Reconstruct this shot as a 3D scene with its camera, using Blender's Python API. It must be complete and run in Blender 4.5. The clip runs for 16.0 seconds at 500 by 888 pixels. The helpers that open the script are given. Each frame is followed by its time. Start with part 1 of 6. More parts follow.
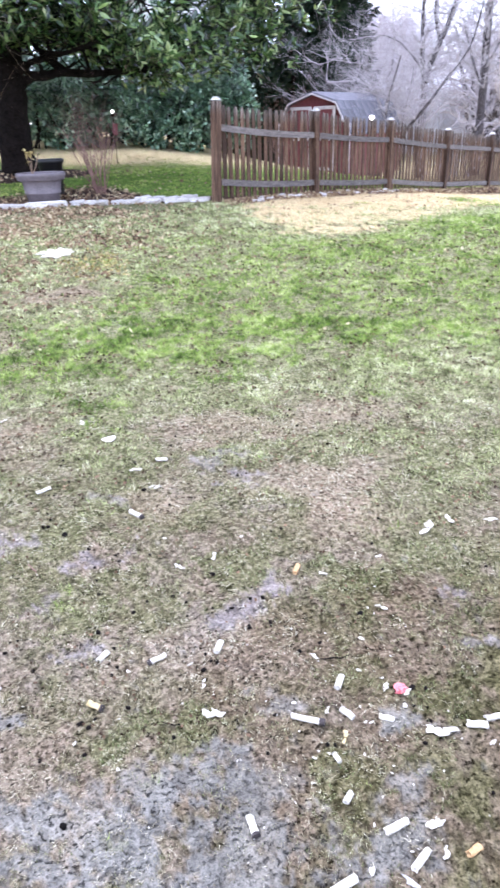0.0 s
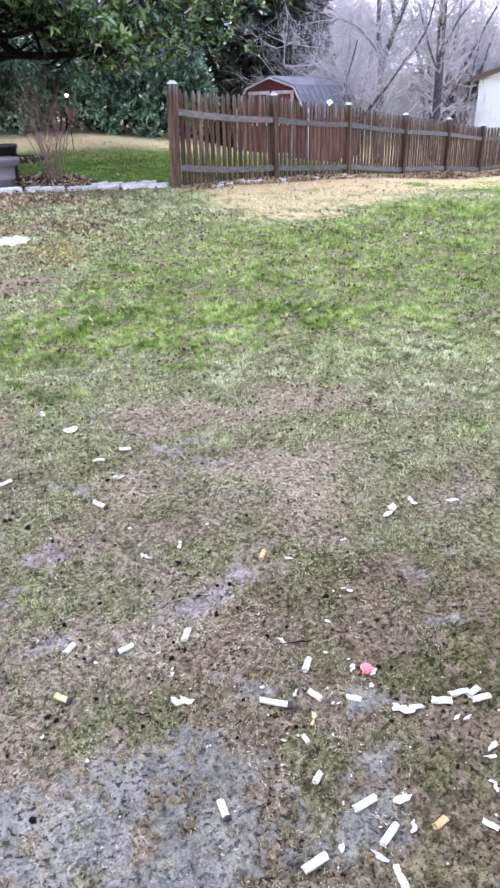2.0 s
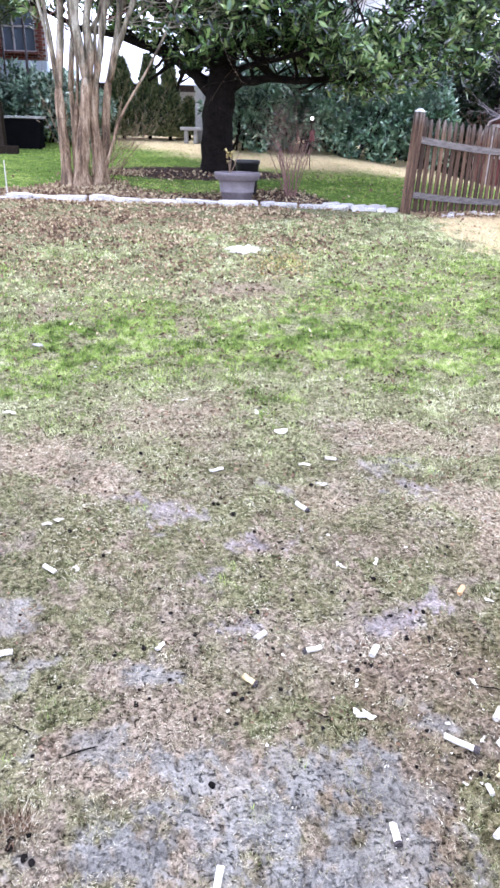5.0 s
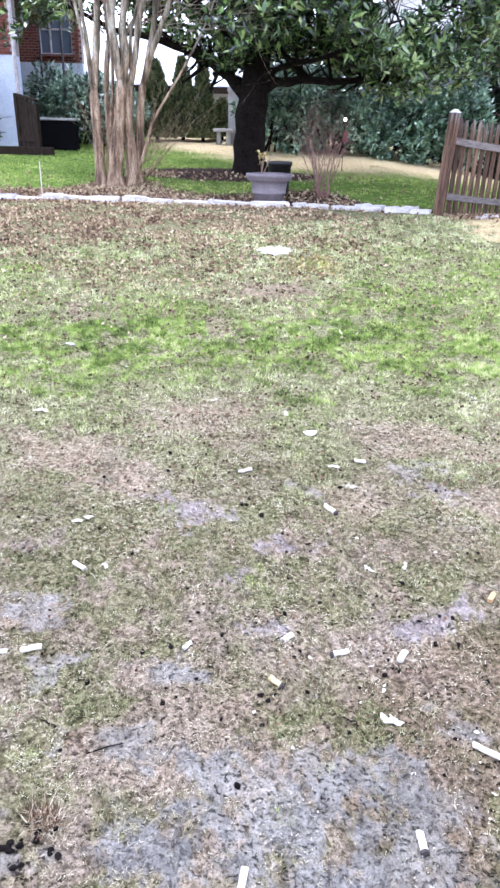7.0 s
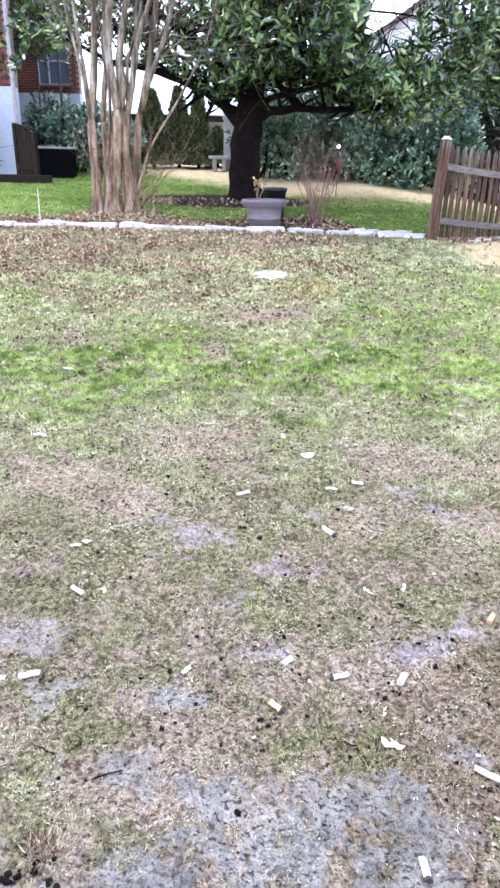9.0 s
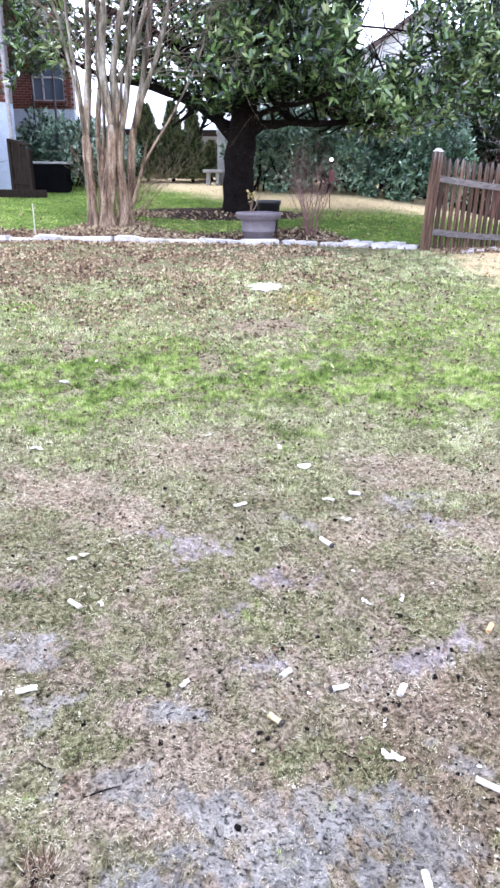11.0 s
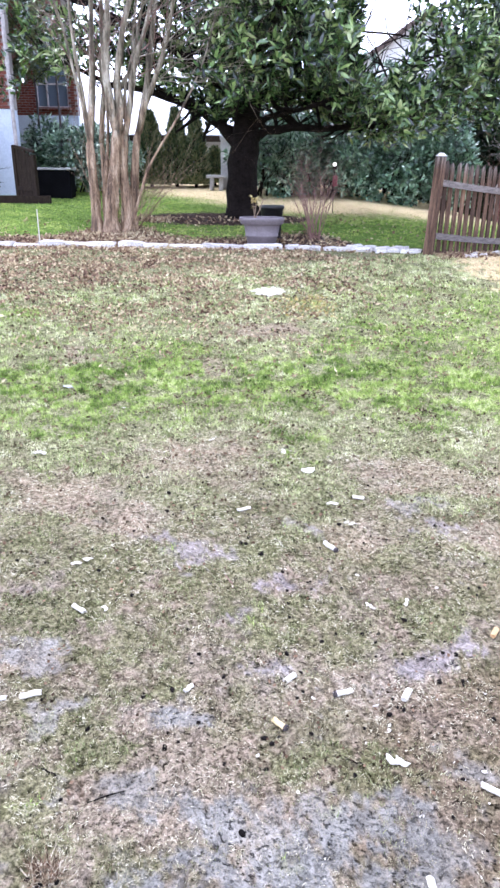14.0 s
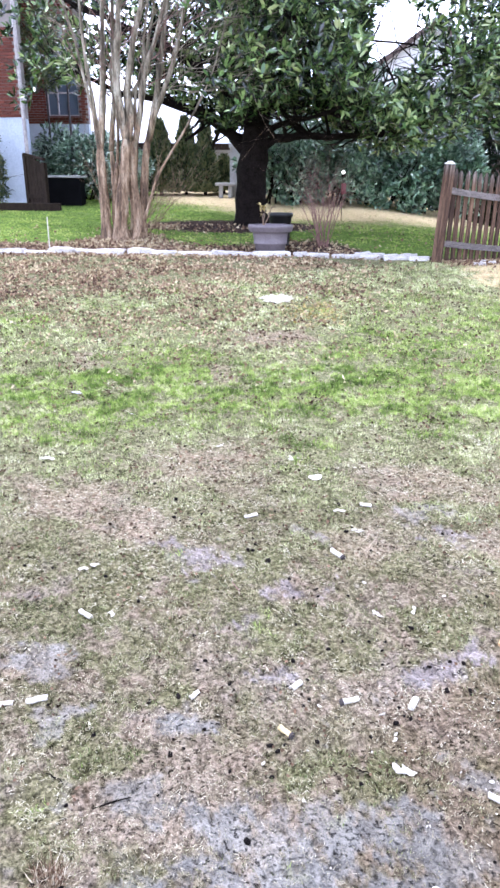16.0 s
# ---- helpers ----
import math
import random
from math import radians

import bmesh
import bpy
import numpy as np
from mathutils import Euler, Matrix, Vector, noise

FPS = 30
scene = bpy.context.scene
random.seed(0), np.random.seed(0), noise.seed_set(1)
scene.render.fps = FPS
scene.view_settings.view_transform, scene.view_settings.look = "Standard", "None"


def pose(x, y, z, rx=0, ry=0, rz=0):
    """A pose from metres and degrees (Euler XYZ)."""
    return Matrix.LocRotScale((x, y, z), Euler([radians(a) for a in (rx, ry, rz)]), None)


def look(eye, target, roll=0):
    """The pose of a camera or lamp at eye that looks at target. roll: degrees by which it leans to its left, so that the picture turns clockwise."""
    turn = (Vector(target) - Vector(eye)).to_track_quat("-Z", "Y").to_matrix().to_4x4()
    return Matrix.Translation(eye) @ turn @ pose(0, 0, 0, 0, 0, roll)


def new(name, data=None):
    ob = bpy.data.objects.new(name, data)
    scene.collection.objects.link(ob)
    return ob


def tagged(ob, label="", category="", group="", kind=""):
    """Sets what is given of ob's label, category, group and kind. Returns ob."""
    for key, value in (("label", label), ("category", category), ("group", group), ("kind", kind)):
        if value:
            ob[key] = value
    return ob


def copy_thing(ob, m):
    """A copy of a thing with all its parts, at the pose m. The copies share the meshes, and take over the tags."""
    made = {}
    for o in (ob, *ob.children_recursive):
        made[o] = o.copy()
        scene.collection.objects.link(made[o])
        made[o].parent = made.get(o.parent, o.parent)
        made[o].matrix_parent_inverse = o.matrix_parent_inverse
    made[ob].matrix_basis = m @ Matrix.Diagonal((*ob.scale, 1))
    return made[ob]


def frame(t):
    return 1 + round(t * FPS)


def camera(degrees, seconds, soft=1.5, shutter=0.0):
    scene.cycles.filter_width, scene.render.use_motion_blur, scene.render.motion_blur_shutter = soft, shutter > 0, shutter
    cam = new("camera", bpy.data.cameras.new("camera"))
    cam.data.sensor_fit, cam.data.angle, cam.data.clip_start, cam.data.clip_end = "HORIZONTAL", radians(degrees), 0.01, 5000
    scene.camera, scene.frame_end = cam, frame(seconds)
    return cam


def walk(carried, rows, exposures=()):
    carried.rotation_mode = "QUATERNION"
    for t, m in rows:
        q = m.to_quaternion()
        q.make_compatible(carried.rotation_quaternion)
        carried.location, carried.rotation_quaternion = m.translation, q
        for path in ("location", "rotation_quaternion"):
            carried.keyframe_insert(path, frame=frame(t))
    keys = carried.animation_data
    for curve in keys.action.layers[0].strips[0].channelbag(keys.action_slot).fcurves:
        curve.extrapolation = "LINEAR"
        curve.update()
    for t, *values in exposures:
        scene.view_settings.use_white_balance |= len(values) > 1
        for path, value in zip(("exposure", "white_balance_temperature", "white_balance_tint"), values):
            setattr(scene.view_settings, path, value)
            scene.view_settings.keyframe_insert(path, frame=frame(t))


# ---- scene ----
# ---------------------------------------------------------------- camera
cam = camera(40.97, 16.0, soft=2.6, shutter=0.5)
walk(cam, [
    (0.0, pose(0.110, 0.019, 1.507, 64.46, 1.66, -16.87)),
    (0.5, pose(0.127, 0.021, 1.507, 64.06, 2.00, -19.29)),
    (1.0, pose(0.123, 0.020, 1.508, 63.68, 2.14, -18.99)),
    (1.5, pose(0.124, 0.020, 1.504, 63.19, 2.40, -19.90)),
    (2.0, pose(0.118, 0.018, 1.503, 63.32, 1.54, -20.07)),
    (2.5, pose(0.090, 0.007, 1.513, 63.67, 0.65, -18.62)),
    (3.0, pose(0.052, -0.004, 1.513, 65.77, 0.18, -12.36)),
    (3.5, pose(0.012, 0.005, 1.495, 64.38, -1.16, -9.31)),
    (4.0, pose(-0.014, 0.006, 1.489, 64.60, -1.39, -6.78)),
    (4.5, pose(-0.027, 0.004, 1.484, 65.09, -1.48, -3.72)),
    (5.0, pose(-0.036, 0.005, 1.483, 65.19, -1.38, -2.24)),
    (7.5, pose(-0.051, 0.007, 1.481, 65.29, -1.32, 0.37)),
    (8.0, pose(-0.058, -0.013, 1.496, 66.97, -1.32, 0.31)),
    (8.5, pose(-0.060, -0.005, 1.489, 66.78, -1.56, 0.25)),
    (9.0, pose(-0.047, -0.003, 1.488, 67.15, -0.97, -0.13)),
    (11.5, pose(-0.048, -0.004, 1.487, 68.16, -0.56, -0.64)),
    (12.0, pose(-0.049, -0.002, 1.486, 68.10, -0.60, -0.74)),
    (12.5, pose(-0.049, -0.004, 1.488, 68.18, -0.56, -0.89)),
    (13.0, pose(-0.048, -0.005, 1.488, 68.38, -0.44, -0.81)),
    (13.5, pose(-0.049, -0.007, 1.490, 68.46, -0.45, -0.66)),
    (14.0, pose(-0.047, -0.005, 1.488, 68.51, -0.36, -0.36)),
    (14.5, pose(-0.048, -0.007, 1.489, 68.66, -0.38, 0.03)),
    (15.0, pose(-0.049, -0.006, 1.489, 68.76, -0.34, 0.12)),
    (15.5, pose(-0.047, -0.005, 1.487, 68.96, -0.36, 0.15)),
    (16.0, pose(-0.046, -0.008, 1.489, 69.08, -0.39, 0.35)),
], exposures=[(0.0, 2.49, 5650, 21), (1.0, 2.39, 5650, 21), (2.0, 2.16, 5650, 20), (2.5, 2.1, 5650, 20), (3.0, 2.3, 5650, 20), (3.5, 2.56, 5650, 21), (4.0, 2.62, 5650, 22), (5.0, 2.6, 5650, 23), (16.0, 2.6, 5650, 23)])

# ---------------------------------------------------------------- light: an overcast winter day
world = bpy.data.worlds.new("overcast_sky")
scene.world = world
world.use_nodes = True
wn = world.node_tree
wn.nodes.clear()
sky = wn.nodes.new("ShaderNodeTexSky")
sky.sky_type = "NISHITA"
sky.sun_disc = False
sky.sun_elevation = radians(67)
sky.sun_rotation = radians(326)
sky.air_density, sky.dust_density, sky.ozone_density = 1.0, 0.4, 1.5
pale = wn.nodes.new("ShaderNodeHueSaturation")     # cloud takes the blue out of the sky
pale.inputs["Saturation"].default_value = 0.38
back = wn.nodes.new("ShaderNodeBackground")
back.inputs["Strength"].default_value = 0.15
wout = wn.nodes.new("ShaderNodeOutputWorld")
wn.links.new(sky.outputs["Color"], pale.inputs["Color"])
wn.links.new(pale.outputs["Color"], back.inputs["Color"])
wn.links.new(back.outputs["Background"], wout.inputs["Surface"])
sun_data = bpy.data.lights.new("sun", "SUN")
sun_data.energy, sun_data.angle, sun_data.color = 0.8, radians(35), (1.0, 0.985, 0.97)
sun = new("sun", sun_data)
sun.matrix_world = look((-6, 9, 26), (0, 0, 0))

# ---------------------------------------------------------------- materials


def mat(name, rough=0.8, metal=0.0, spec=0.4):
    m = bpy.data.materials.new(name)
    m.use_nodes = True
    b = m.node_tree.nodes["Principled BSDF"]
    b.inputs["Roughness"].default_value = rough
    b.inputs["Metallic"].default_value = metal
    b.inputs["Specular IOR Level"].default_value = spec
    return m, m.node_tree, b


def add(nt, kind, **inputs):
    n = nt.nodes.new(kind)
    for k, v in inputs.items():
        n.inputs[k.replace("_", " ")].default_value = v
    return n


def grain(nt, scale, detail=6.0, rough=0.6, where=None):
    n = add(nt, "ShaderNodeTexNoise", Scale=scale, Detail=detail, Roughness=rough)
    src = where
    if src is None:
        src = nt.nodes.new("ShaderNodeTexCoord").outputs["Object"]
    nt.links.new(src, n.inputs["Vector"])
    return n.outputs["Fac"]


def ramp(nt, fac, stops):
    n = nt.nodes.new("ShaderNodeValToRGB")
    while len(n.color_ramp.elements) < len(stops):
        n.color_ramp.elements.new(0.5)
    for e, (at, c) in zip(n.color_ramp.elements, stops):
        e.position = at
        e.color = (*c, 1) if len(c) == 3 else c
    nt.links.new(fac, n.inputs["Fac"])
    return n.outputs["Color"]


def blend(nt, fac, a, b, mode="MIX"):
    n = nt.nodes.new("ShaderNodeMix")
    n.data_type, n.blend_type = "RGBA", mode
    for sock, v in ((n.inputs[0], fac), (n.inputs[6], a), (n.inputs[7], b)):
        if isinstance(v, (int, float)):
            sock.default_value = v
        elif isinstance(v, tuple):
            sock.default_value = (*v, 1)
        else:
            nt.links.new(v, sock)
    return n.outputs[2]


def bump(nt, bsdf, height, strength=0.4, distance=0.01):
    n = add(nt, "ShaderNodeBump", Strength=strength, Distance=distance)
    nt.links.new(height, n.inputs["Height"])
    nt.links.new(n.outputs["Normal"], bsdf.inputs["Normal"])


def two_tone(name, dark, light, scale=6.0, fine=60.0, rough=0.8, lift=0.3, dist=0.004, spec=0.4, stretch=None, island=0.0, objvar=0.0, metal=0.0):
    """Noise at two scales between two colours, with relief; optional spread per island or per object."""
    m, nt, b = mat(name, rough, metal, spec)
    where = None
    if stretch:
        tc = nt.nodes.new("ShaderNodeTexCoord")
        mp = nt.nodes.new("ShaderNodeMapping")
        mp.inputs["Scale"].default_value = stretch
        nt.links.new(tc.outputs["Object"], mp.inputs["Vector"])
        where = mp.outputs["Vector"]
    big, small = grain(nt, scale, where=where), grain(nt, fine, 4.0, where=where)
    c = ramp(nt, big, [(0.36, dark), (0.64, light)])
    c = blend(nt, 0.5, c, ramp(nt, small, [(0.38, dark), (0.62, light)]))
    for amount, node, out in ((island, "ShaderNodeNewGeometry", "Random Per Island"), (objvar, "ShaderNodeObjectInfo", "Random")):
        if amount:
            r = nt.nodes.new(node).outputs[out]
            hsv = nt.nodes.new("ShaderNodeHueSaturation")
            mr = add(nt, "ShaderNodeMapRange", To_Min=1 - amount, To_Max=1 + amount)
            nt.links.new(r, mr.inputs["Value"])
            nt.links.new(mr.outputs["Result"], hsv.inputs["Value"])
            nt.links.new(c, hsv.inputs["Color"])
            c = hsv.outputs["Color"]
    nt.links.new(c, b.inputs["Base Color"])
    if lift:
        bump(nt, b, small, lift, dist)
    return m


def leaf_mat(name, stops, rough=0.45, spec=0.5, through_light=0.15, patch=0.6, drift_share=0.35):
    """Leaves: a colour per leaf, drifting over the crown; a little light comes through."""
    m, nt, b = mat(name, rough, 0, spec)
    r = nt.nodes.new("ShaderNodeNewGeometry").outputs["Random Per Island"]
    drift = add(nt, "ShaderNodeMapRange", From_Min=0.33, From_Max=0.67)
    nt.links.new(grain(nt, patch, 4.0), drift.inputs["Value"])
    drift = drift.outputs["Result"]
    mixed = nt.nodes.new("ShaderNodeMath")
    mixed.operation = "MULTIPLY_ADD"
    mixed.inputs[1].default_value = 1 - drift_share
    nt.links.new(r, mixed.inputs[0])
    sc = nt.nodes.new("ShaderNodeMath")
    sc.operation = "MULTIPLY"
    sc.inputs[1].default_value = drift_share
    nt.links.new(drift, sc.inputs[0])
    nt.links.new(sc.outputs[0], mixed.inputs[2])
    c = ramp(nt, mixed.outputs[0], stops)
    nt.links.new(c, b.inputs["Base Color"])
    if through_light:
        t = nt.nodes.new("ShaderNodeBsdfTranslucent")
        nt.links.new(c, t.inputs["Color"])
        mx = nt.nodes.new("ShaderNodeMixShader")
        mx.inputs[0].default_value = through_light
        out = nt.nodes["Material Output"]
        nt.links.new(b.outputs[0], mx.inputs[1])
        nt.links.new(t.outputs[0], mx.inputs[2])
        nt.links.new(mx.outputs[0], out.inputs["Surface"])
    return m


def turf_mat(name, stops, clump=48.0, drift=4.0, rough=0.8, spec=0.05, through_light=0.15, single=0.22):
    """Short blades: colour by clump and by patch of the yard, a little by blade."""
    m, nt, b = mat(name, rough, 0, spec)
    tc = nt.nodes.new("ShaderNodeTexCoord").outputs["Object"]
    total = None
    for fac, share, lo, hi in ((grain(nt, clump, 3, .55, tc), .48 - single / 4, .4, .6), (grain(nt, drift, 3, .55, stretch(nt, tc, (1, 1, 1), 27)), .52 - 3 * single / 4, .38, .62),
                               (nt.nodes.new("ShaderNodeNewGeometry").outputs["Random Per Island"], single, 0, 1)):
        r = add(nt, "ShaderNodeMapRange", From_Min=lo, From_Max=hi, To_Max=share)
        nt.links.new(fac, r.inputs["Value"])
        if total is None:
            total = r.outputs["Result"]
        else:
            a = nt.nodes.new("ShaderNodeMath")
            nt.links.new(total, a.inputs[0])
            nt.links.new(r.outputs["Result"], a.inputs[1])
            total = a.outputs[0]
    c = ramp(nt, total, stops)
    nt.links.new(c, b.inputs["Base Color"])
    t = nt.nodes.new("ShaderNodeBsdfTranslucent")
    nt.links.new(c, t.inputs["Color"])
    mx = nt.nodes.new("ShaderNodeMixShader")
    mx.inputs[0].default_value = through_light
    nt.links.new(b.outputs[0], mx.inputs[1])
    nt.links.new(t.outputs[0], mx.inputs[2])
    nt.links.new(mx.outputs[0], nt.nodes["Material Output"].inputs["Surface"])
    return m


def stretch(nt, vec, scale, turn=0.0):
    mp = nt.nodes.new("ShaderNodeMapping")
    mp.inputs["Scale"].default_value = scale
    mp.inputs["Rotation"].default_value = (0, 0, radians(turn))
    nt.links.new(vec, mp.inputs["Vector"])
    return mp.outputs["Vector"]


def ground_mat():
    """Soil, moss, thatch and straw, laid out by four zone masks of the sheet."""
    m, nt, b = mat("yard_ground", 0.9, 0, 0.3)
    tc = nt.nodes.new("ShaderNodeTexCoord").outputs["Object"]

    def zone(name):
        a = nt.nodes.new("ShaderNodeAttribute")
        a.attribute_name = name
        return a.outputs["Fac"]
    coarse, mid, fine, grit = grain(nt, 2.2, 5, .6, tc), grain(nt, 11, 5, .65, tc), grain(nt, 48, 5, .7, tc), grain(nt, 150, 4, .75, tc)
    specks = grain(nt, 85, 4, .65, stretch(nt, tc, (0.8, 1.0, 1.0), 20))
    soil = ramp(nt, mid, [(0.38, (0.066, 0.053, 0.035)), (0.5, (0.148, 0.12, 0.082)), (0.62, (0.245, 0.204, 0.145))])
    patch = grain(nt, 4.0, 4, .6, stretch(nt, tc, (1, 1, 1), 20))
    soil = blend(nt, 0.6, soil, ramp(nt, patch, [(0.36, (0.165, 0.113, 0.068)), (0.44, (0.27, 0.205, 0.135)), (0.5, (0.165, 0.138, 0.084)), (0.56, (0.255, 0.205, 0.142)), (0.64, (0.25, 0.218, 0.18))]))
    soil = blend(nt, 0.55, soil, ramp(nt, fine, [(0.38, (0.03, 0.023, 0.016)), (0.48, (0.15, 0.117, 0.084)), (0.6, (0.33, 0.265, 0.2))]))
    mud = ramp(nt, mid, [(0.38, (0.074, 0.07, 0.055)), (0.48, (0.152, 0.145, 0.117)), (0.6, (0.295, 0.282, 0.236))])
    mud = blend(nt, 0.4, mud, ramp(nt, fine, [(0.38, (0.04, 0.036, 0.03)), (0.5, (0.14, 0.132, 0.115)), (0.62, (0.28, 0.268, 0.24))]))
    mud = blend(nt, 0.35, mud, ramp(nt, coarse, [(0.42, (0.11, 0.11, 0.105)), (0.5, (0.185, 0.175, 0.15)), (0.58, (0.24, 0.195, 0.14))]))
    clay = ramp(nt, mid, [(0.38, (0.09, 0.072, 0.06)), (0.48, (0.19, 0.157, 0.138)), (0.6, (0.32, 0.272, 0.245))])
    clay = blend(nt, 0.35, clay, ramp(nt, fine, [(0.38, (0.05, 0.04, 0.034)), (0.5, (0.21, 0.172, 0.155)), (0.62, (0.38, 0.33, 0.305))]))
    mud = blend(nt, zone("clay"), mud, clay)
    moss = ramp(nt, mid, [(0.38, (0.045, 0.046, 0.02)), (0.5, (0.115, 0.112, 0.05)), (0.62, (0.2, 0.185, 0.1))])
    moss = blend(nt, 0.6, moss, ramp(nt, fine, [(0.4, (0.024, 0.024, 0.011)), (0.5, (0.105, 0.103, 0.045)), (0.6, (0.25, 0.23, 0.13))]))
    turf = ramp(nt, mid, [(0.4, (0.075, 0.08, 0.034)), (0.5, (0.175, 0.178, 0.08)), (0.6, (0.31, 0.29, 0.165))])
    turf = blend(nt, 0.55, turf, ramp(nt, fine, [(0.4, (0.035, 0.035, 0.016)), (0.5, (0.155, 0.158, 0.07)), (0.6, (0.34, 0.325, 0.19))]))
    straw = ramp(nt, fine, [(0.34, (0.33, 0.245, 0.12)), (0.5, (0.56, 0.44, 0.245)), (0.68, (0.77, 0.66, 0.45))])
    mulch = ramp(nt, fine, [(0.34, (0.015, 0.01, 0.008)), (0.5, (0.06, 0.042, 0.034)), (0.66, (0.17, 0.125, 0.1))])
    tan = ramp(nt, fine, [(0.38, (0.1, 0.07, 0.047)), (0.5, (0.3, 0.222, 0.15)), (0.62, (0.47, 0.375, 0.27))])
    c = blend(nt, zone("moss"), soil, moss)
    half = nt.nodes.new("ShaderNodeMath")
    half.operation = "MULTIPLY"
    half.inputs[1].default_value = 0.6
    nt.links.new(zone("dry_soil"), half.inputs[0])
    c = blend(nt, half.outputs[0], c, tan)
    c = blend(nt, zone("mud"), c, mud)
    c = blend(nt, zone("turf"), c, turf)
    c = blend(nt, zone("green_back"), c, ramp(nt, fine, [(0.36, (0.06, 0.1, 0.024)), (0.5, (0.135, 0.2, 0.048)), (0.64, (0.25, 0.315, 0.09))]))
    c = blend(nt, zone("straw"), c, straw)
    c = blend(nt, zone("mulch"), c, mulch)
    # specks and grit darken the hollows: shade of small gaps put into the colour
    c = blend(nt, ramp(nt, grain(nt, 7, 4, .6, stretch(nt, tc, (1, 1, 1), 50)), [(0.42, (0.08, 0.08, 0.08)), (0.56, (0.9, 0.9, 0.9))]), c, ramp(nt, specks, [(0.37, (0.08, 0.07, 0.065)), (0.41, (1.0, 1.0, 1.0))]), "MULTIPLY")
    c = blend(nt, 0.6, c, ramp(nt, grit, [(0.38, (0.12, 0.11, 0.105)), (0.47, (0.86, 0.86, 0.86)), (0.6, (1.3, 1.28, 1.26))]), "MULTIPLY")
    c = blend(nt, zone("dark_patch"), c, blend(nt, 1.0, c, (0.76, 0.73, 0.69), "MULTIPLY"))
    nt.links.new(c, b.inputs["Base Color"])
    wet = add(nt, "ShaderNodeMapRange", To_Min=0.9, To_Max=0.58)
    nt.links.new(zone("mud"), wet.inputs["Value"])
    nt.links.new(wet.outputs["Result"], b.inputs["Roughness"])
    sheen = add(nt, "ShaderNodeMapRange", To_Min=0.0, To_Max=0.35)
    nt.links.new(zone("mud"), sheen.inputs["Value"])
    nt.links.new(sheen.outputs["Result"], b.inputs["Specular IOR Level"])
    mixh = blend(nt, 0.45, mid, fine)
    mixh = blend(nt, 0.25, mixh, grit)
    mixh = blend(nt, 0.35, mixh, ramp(nt, specks, [(0.35, (0, 0, 0)), (0.44, (1, 1, 1))]))
    bump(nt, b, mixh, 1.0, 0.03)
    return m


M_GROUND = ground_mat()
def fence_mat():
    """Brown stained boards, streaked along the grain, bleached grey towards the tips."""
    m, nt, b = mat("weathered_fence_wood", 0.85, 0, 0.25)
    tc = nt.nodes.new("ShaderNodeTexCoord").outputs["Object"]
    info = nt.nodes.new("ShaderNodeObjectInfo").outputs["Random"]
    mp = nt.nodes.new("ShaderNodeVectorMath")
    mp.operation = "ADD"
    nt.links.new(tc, mp.inputs[0])
    nt.links.new(info, mp.inputs[1])
    streak, fine = grain(nt, 3.5, 5, .6, stretch(nt, mp.outputs[0], (9, 9, .5))), grain(nt, 26, 4, .65, stretch(nt, mp.outputs[0], (6, 6, .6)))
    brown = ramp(nt, streak, [(0.34, (0.026, 0.014, 0.009)), (0.48, (0.08, 0.045, 0.028)), (0.62, (0.165, 0.1, 0.063))])
    grey = ramp(nt, streak, [(0.36, (0.045, 0.038, 0.033)), (0.5, (0.125, 0.11, 0.098)), (0.62, (0.24, 0.22, 0.2))])
    z = nt.nodes.new("ShaderNodeSeparateXYZ")
    nt.links.new(tc, z.inputs[0])
    up = add(nt, "ShaderNodeMapRange", From_Min=1.08, From_Max=1.36, To_Max=0.7)
    nt.links.new(z.outputs["Z"], up.inputs["Value"])
    worn = nt.nodes.new("ShaderNodeMath")
    worn.operation = "MULTIPLY_ADD"
    worn.inputs[1].default_value = 0.5
    nt.links.new(streak, worn.inputs[0])
    nt.links.new(up.outputs["Result"], worn.inputs[2])
    c = blend(nt, ramp(nt, worn.outputs[0], [(0.3, (0, 0, 0)), (0.9, (1, 1, 1))]), brown, grey)
    c = blend(nt, 0.6, c, ramp(nt, fine, [(0.38, (0.3, 0.28, 0.26)), (0.5, (1, 1, 1)), (0.62, (1.35, 1.32, 1.3))]), "MULTIPLY")
    tone = ramp(nt, info, [(0.0, (0.62, 0.6, 0.6)), (1.0, (1.25, 1.25, 1.25))])
    c = blend(nt, 1.0, c, tone, "MULTIPLY")
    nt.links.new(c, b.inputs["Base Color"])
    bump(nt, b, fine, 0.5, 0.005)
    return m


M_WOOD = fence_mat()
M_RAIL = two_tone("grey_rail_wood", (0.035, 0.028, 0.025), (0.2, 0.172, 0.16), 5, 40, 0.8, 0.45, 0.005, stretch=(1.2, 1.2, 8), objvar=0.2)
M_CAP = two_tone("pale_post_cap", (0.3, 0.28, 0.26), (0.55, 0.53, 0.5), 20, 90, 0.7)
M_STONE = two_tone("pale_edging_stone", (0.34, 0.31, 0.28), (0.84, 0.8, 0.75), 9, 45, 0.85, 0.8, 0.012, objvar=0.16)
M_TUFT = leaf_mat("dull_green_tuft_blades", [(0.12, (0.04, 0.06, 0.016)), (0.4, (0.12, 0.17, 0.05)), (0.65, (0.23, 0.28, 0.1)), (0.88, (0.42, 0.42, 0.24))], 0.6, 0.3, 0.2, 7.0, 0.4)
M_POT = two_tone("taupe_plastic_pot", (0.115, 0.096, 0.102), (0.18, 0.152, 0.16), 5, 40, 0.55, 0.1)
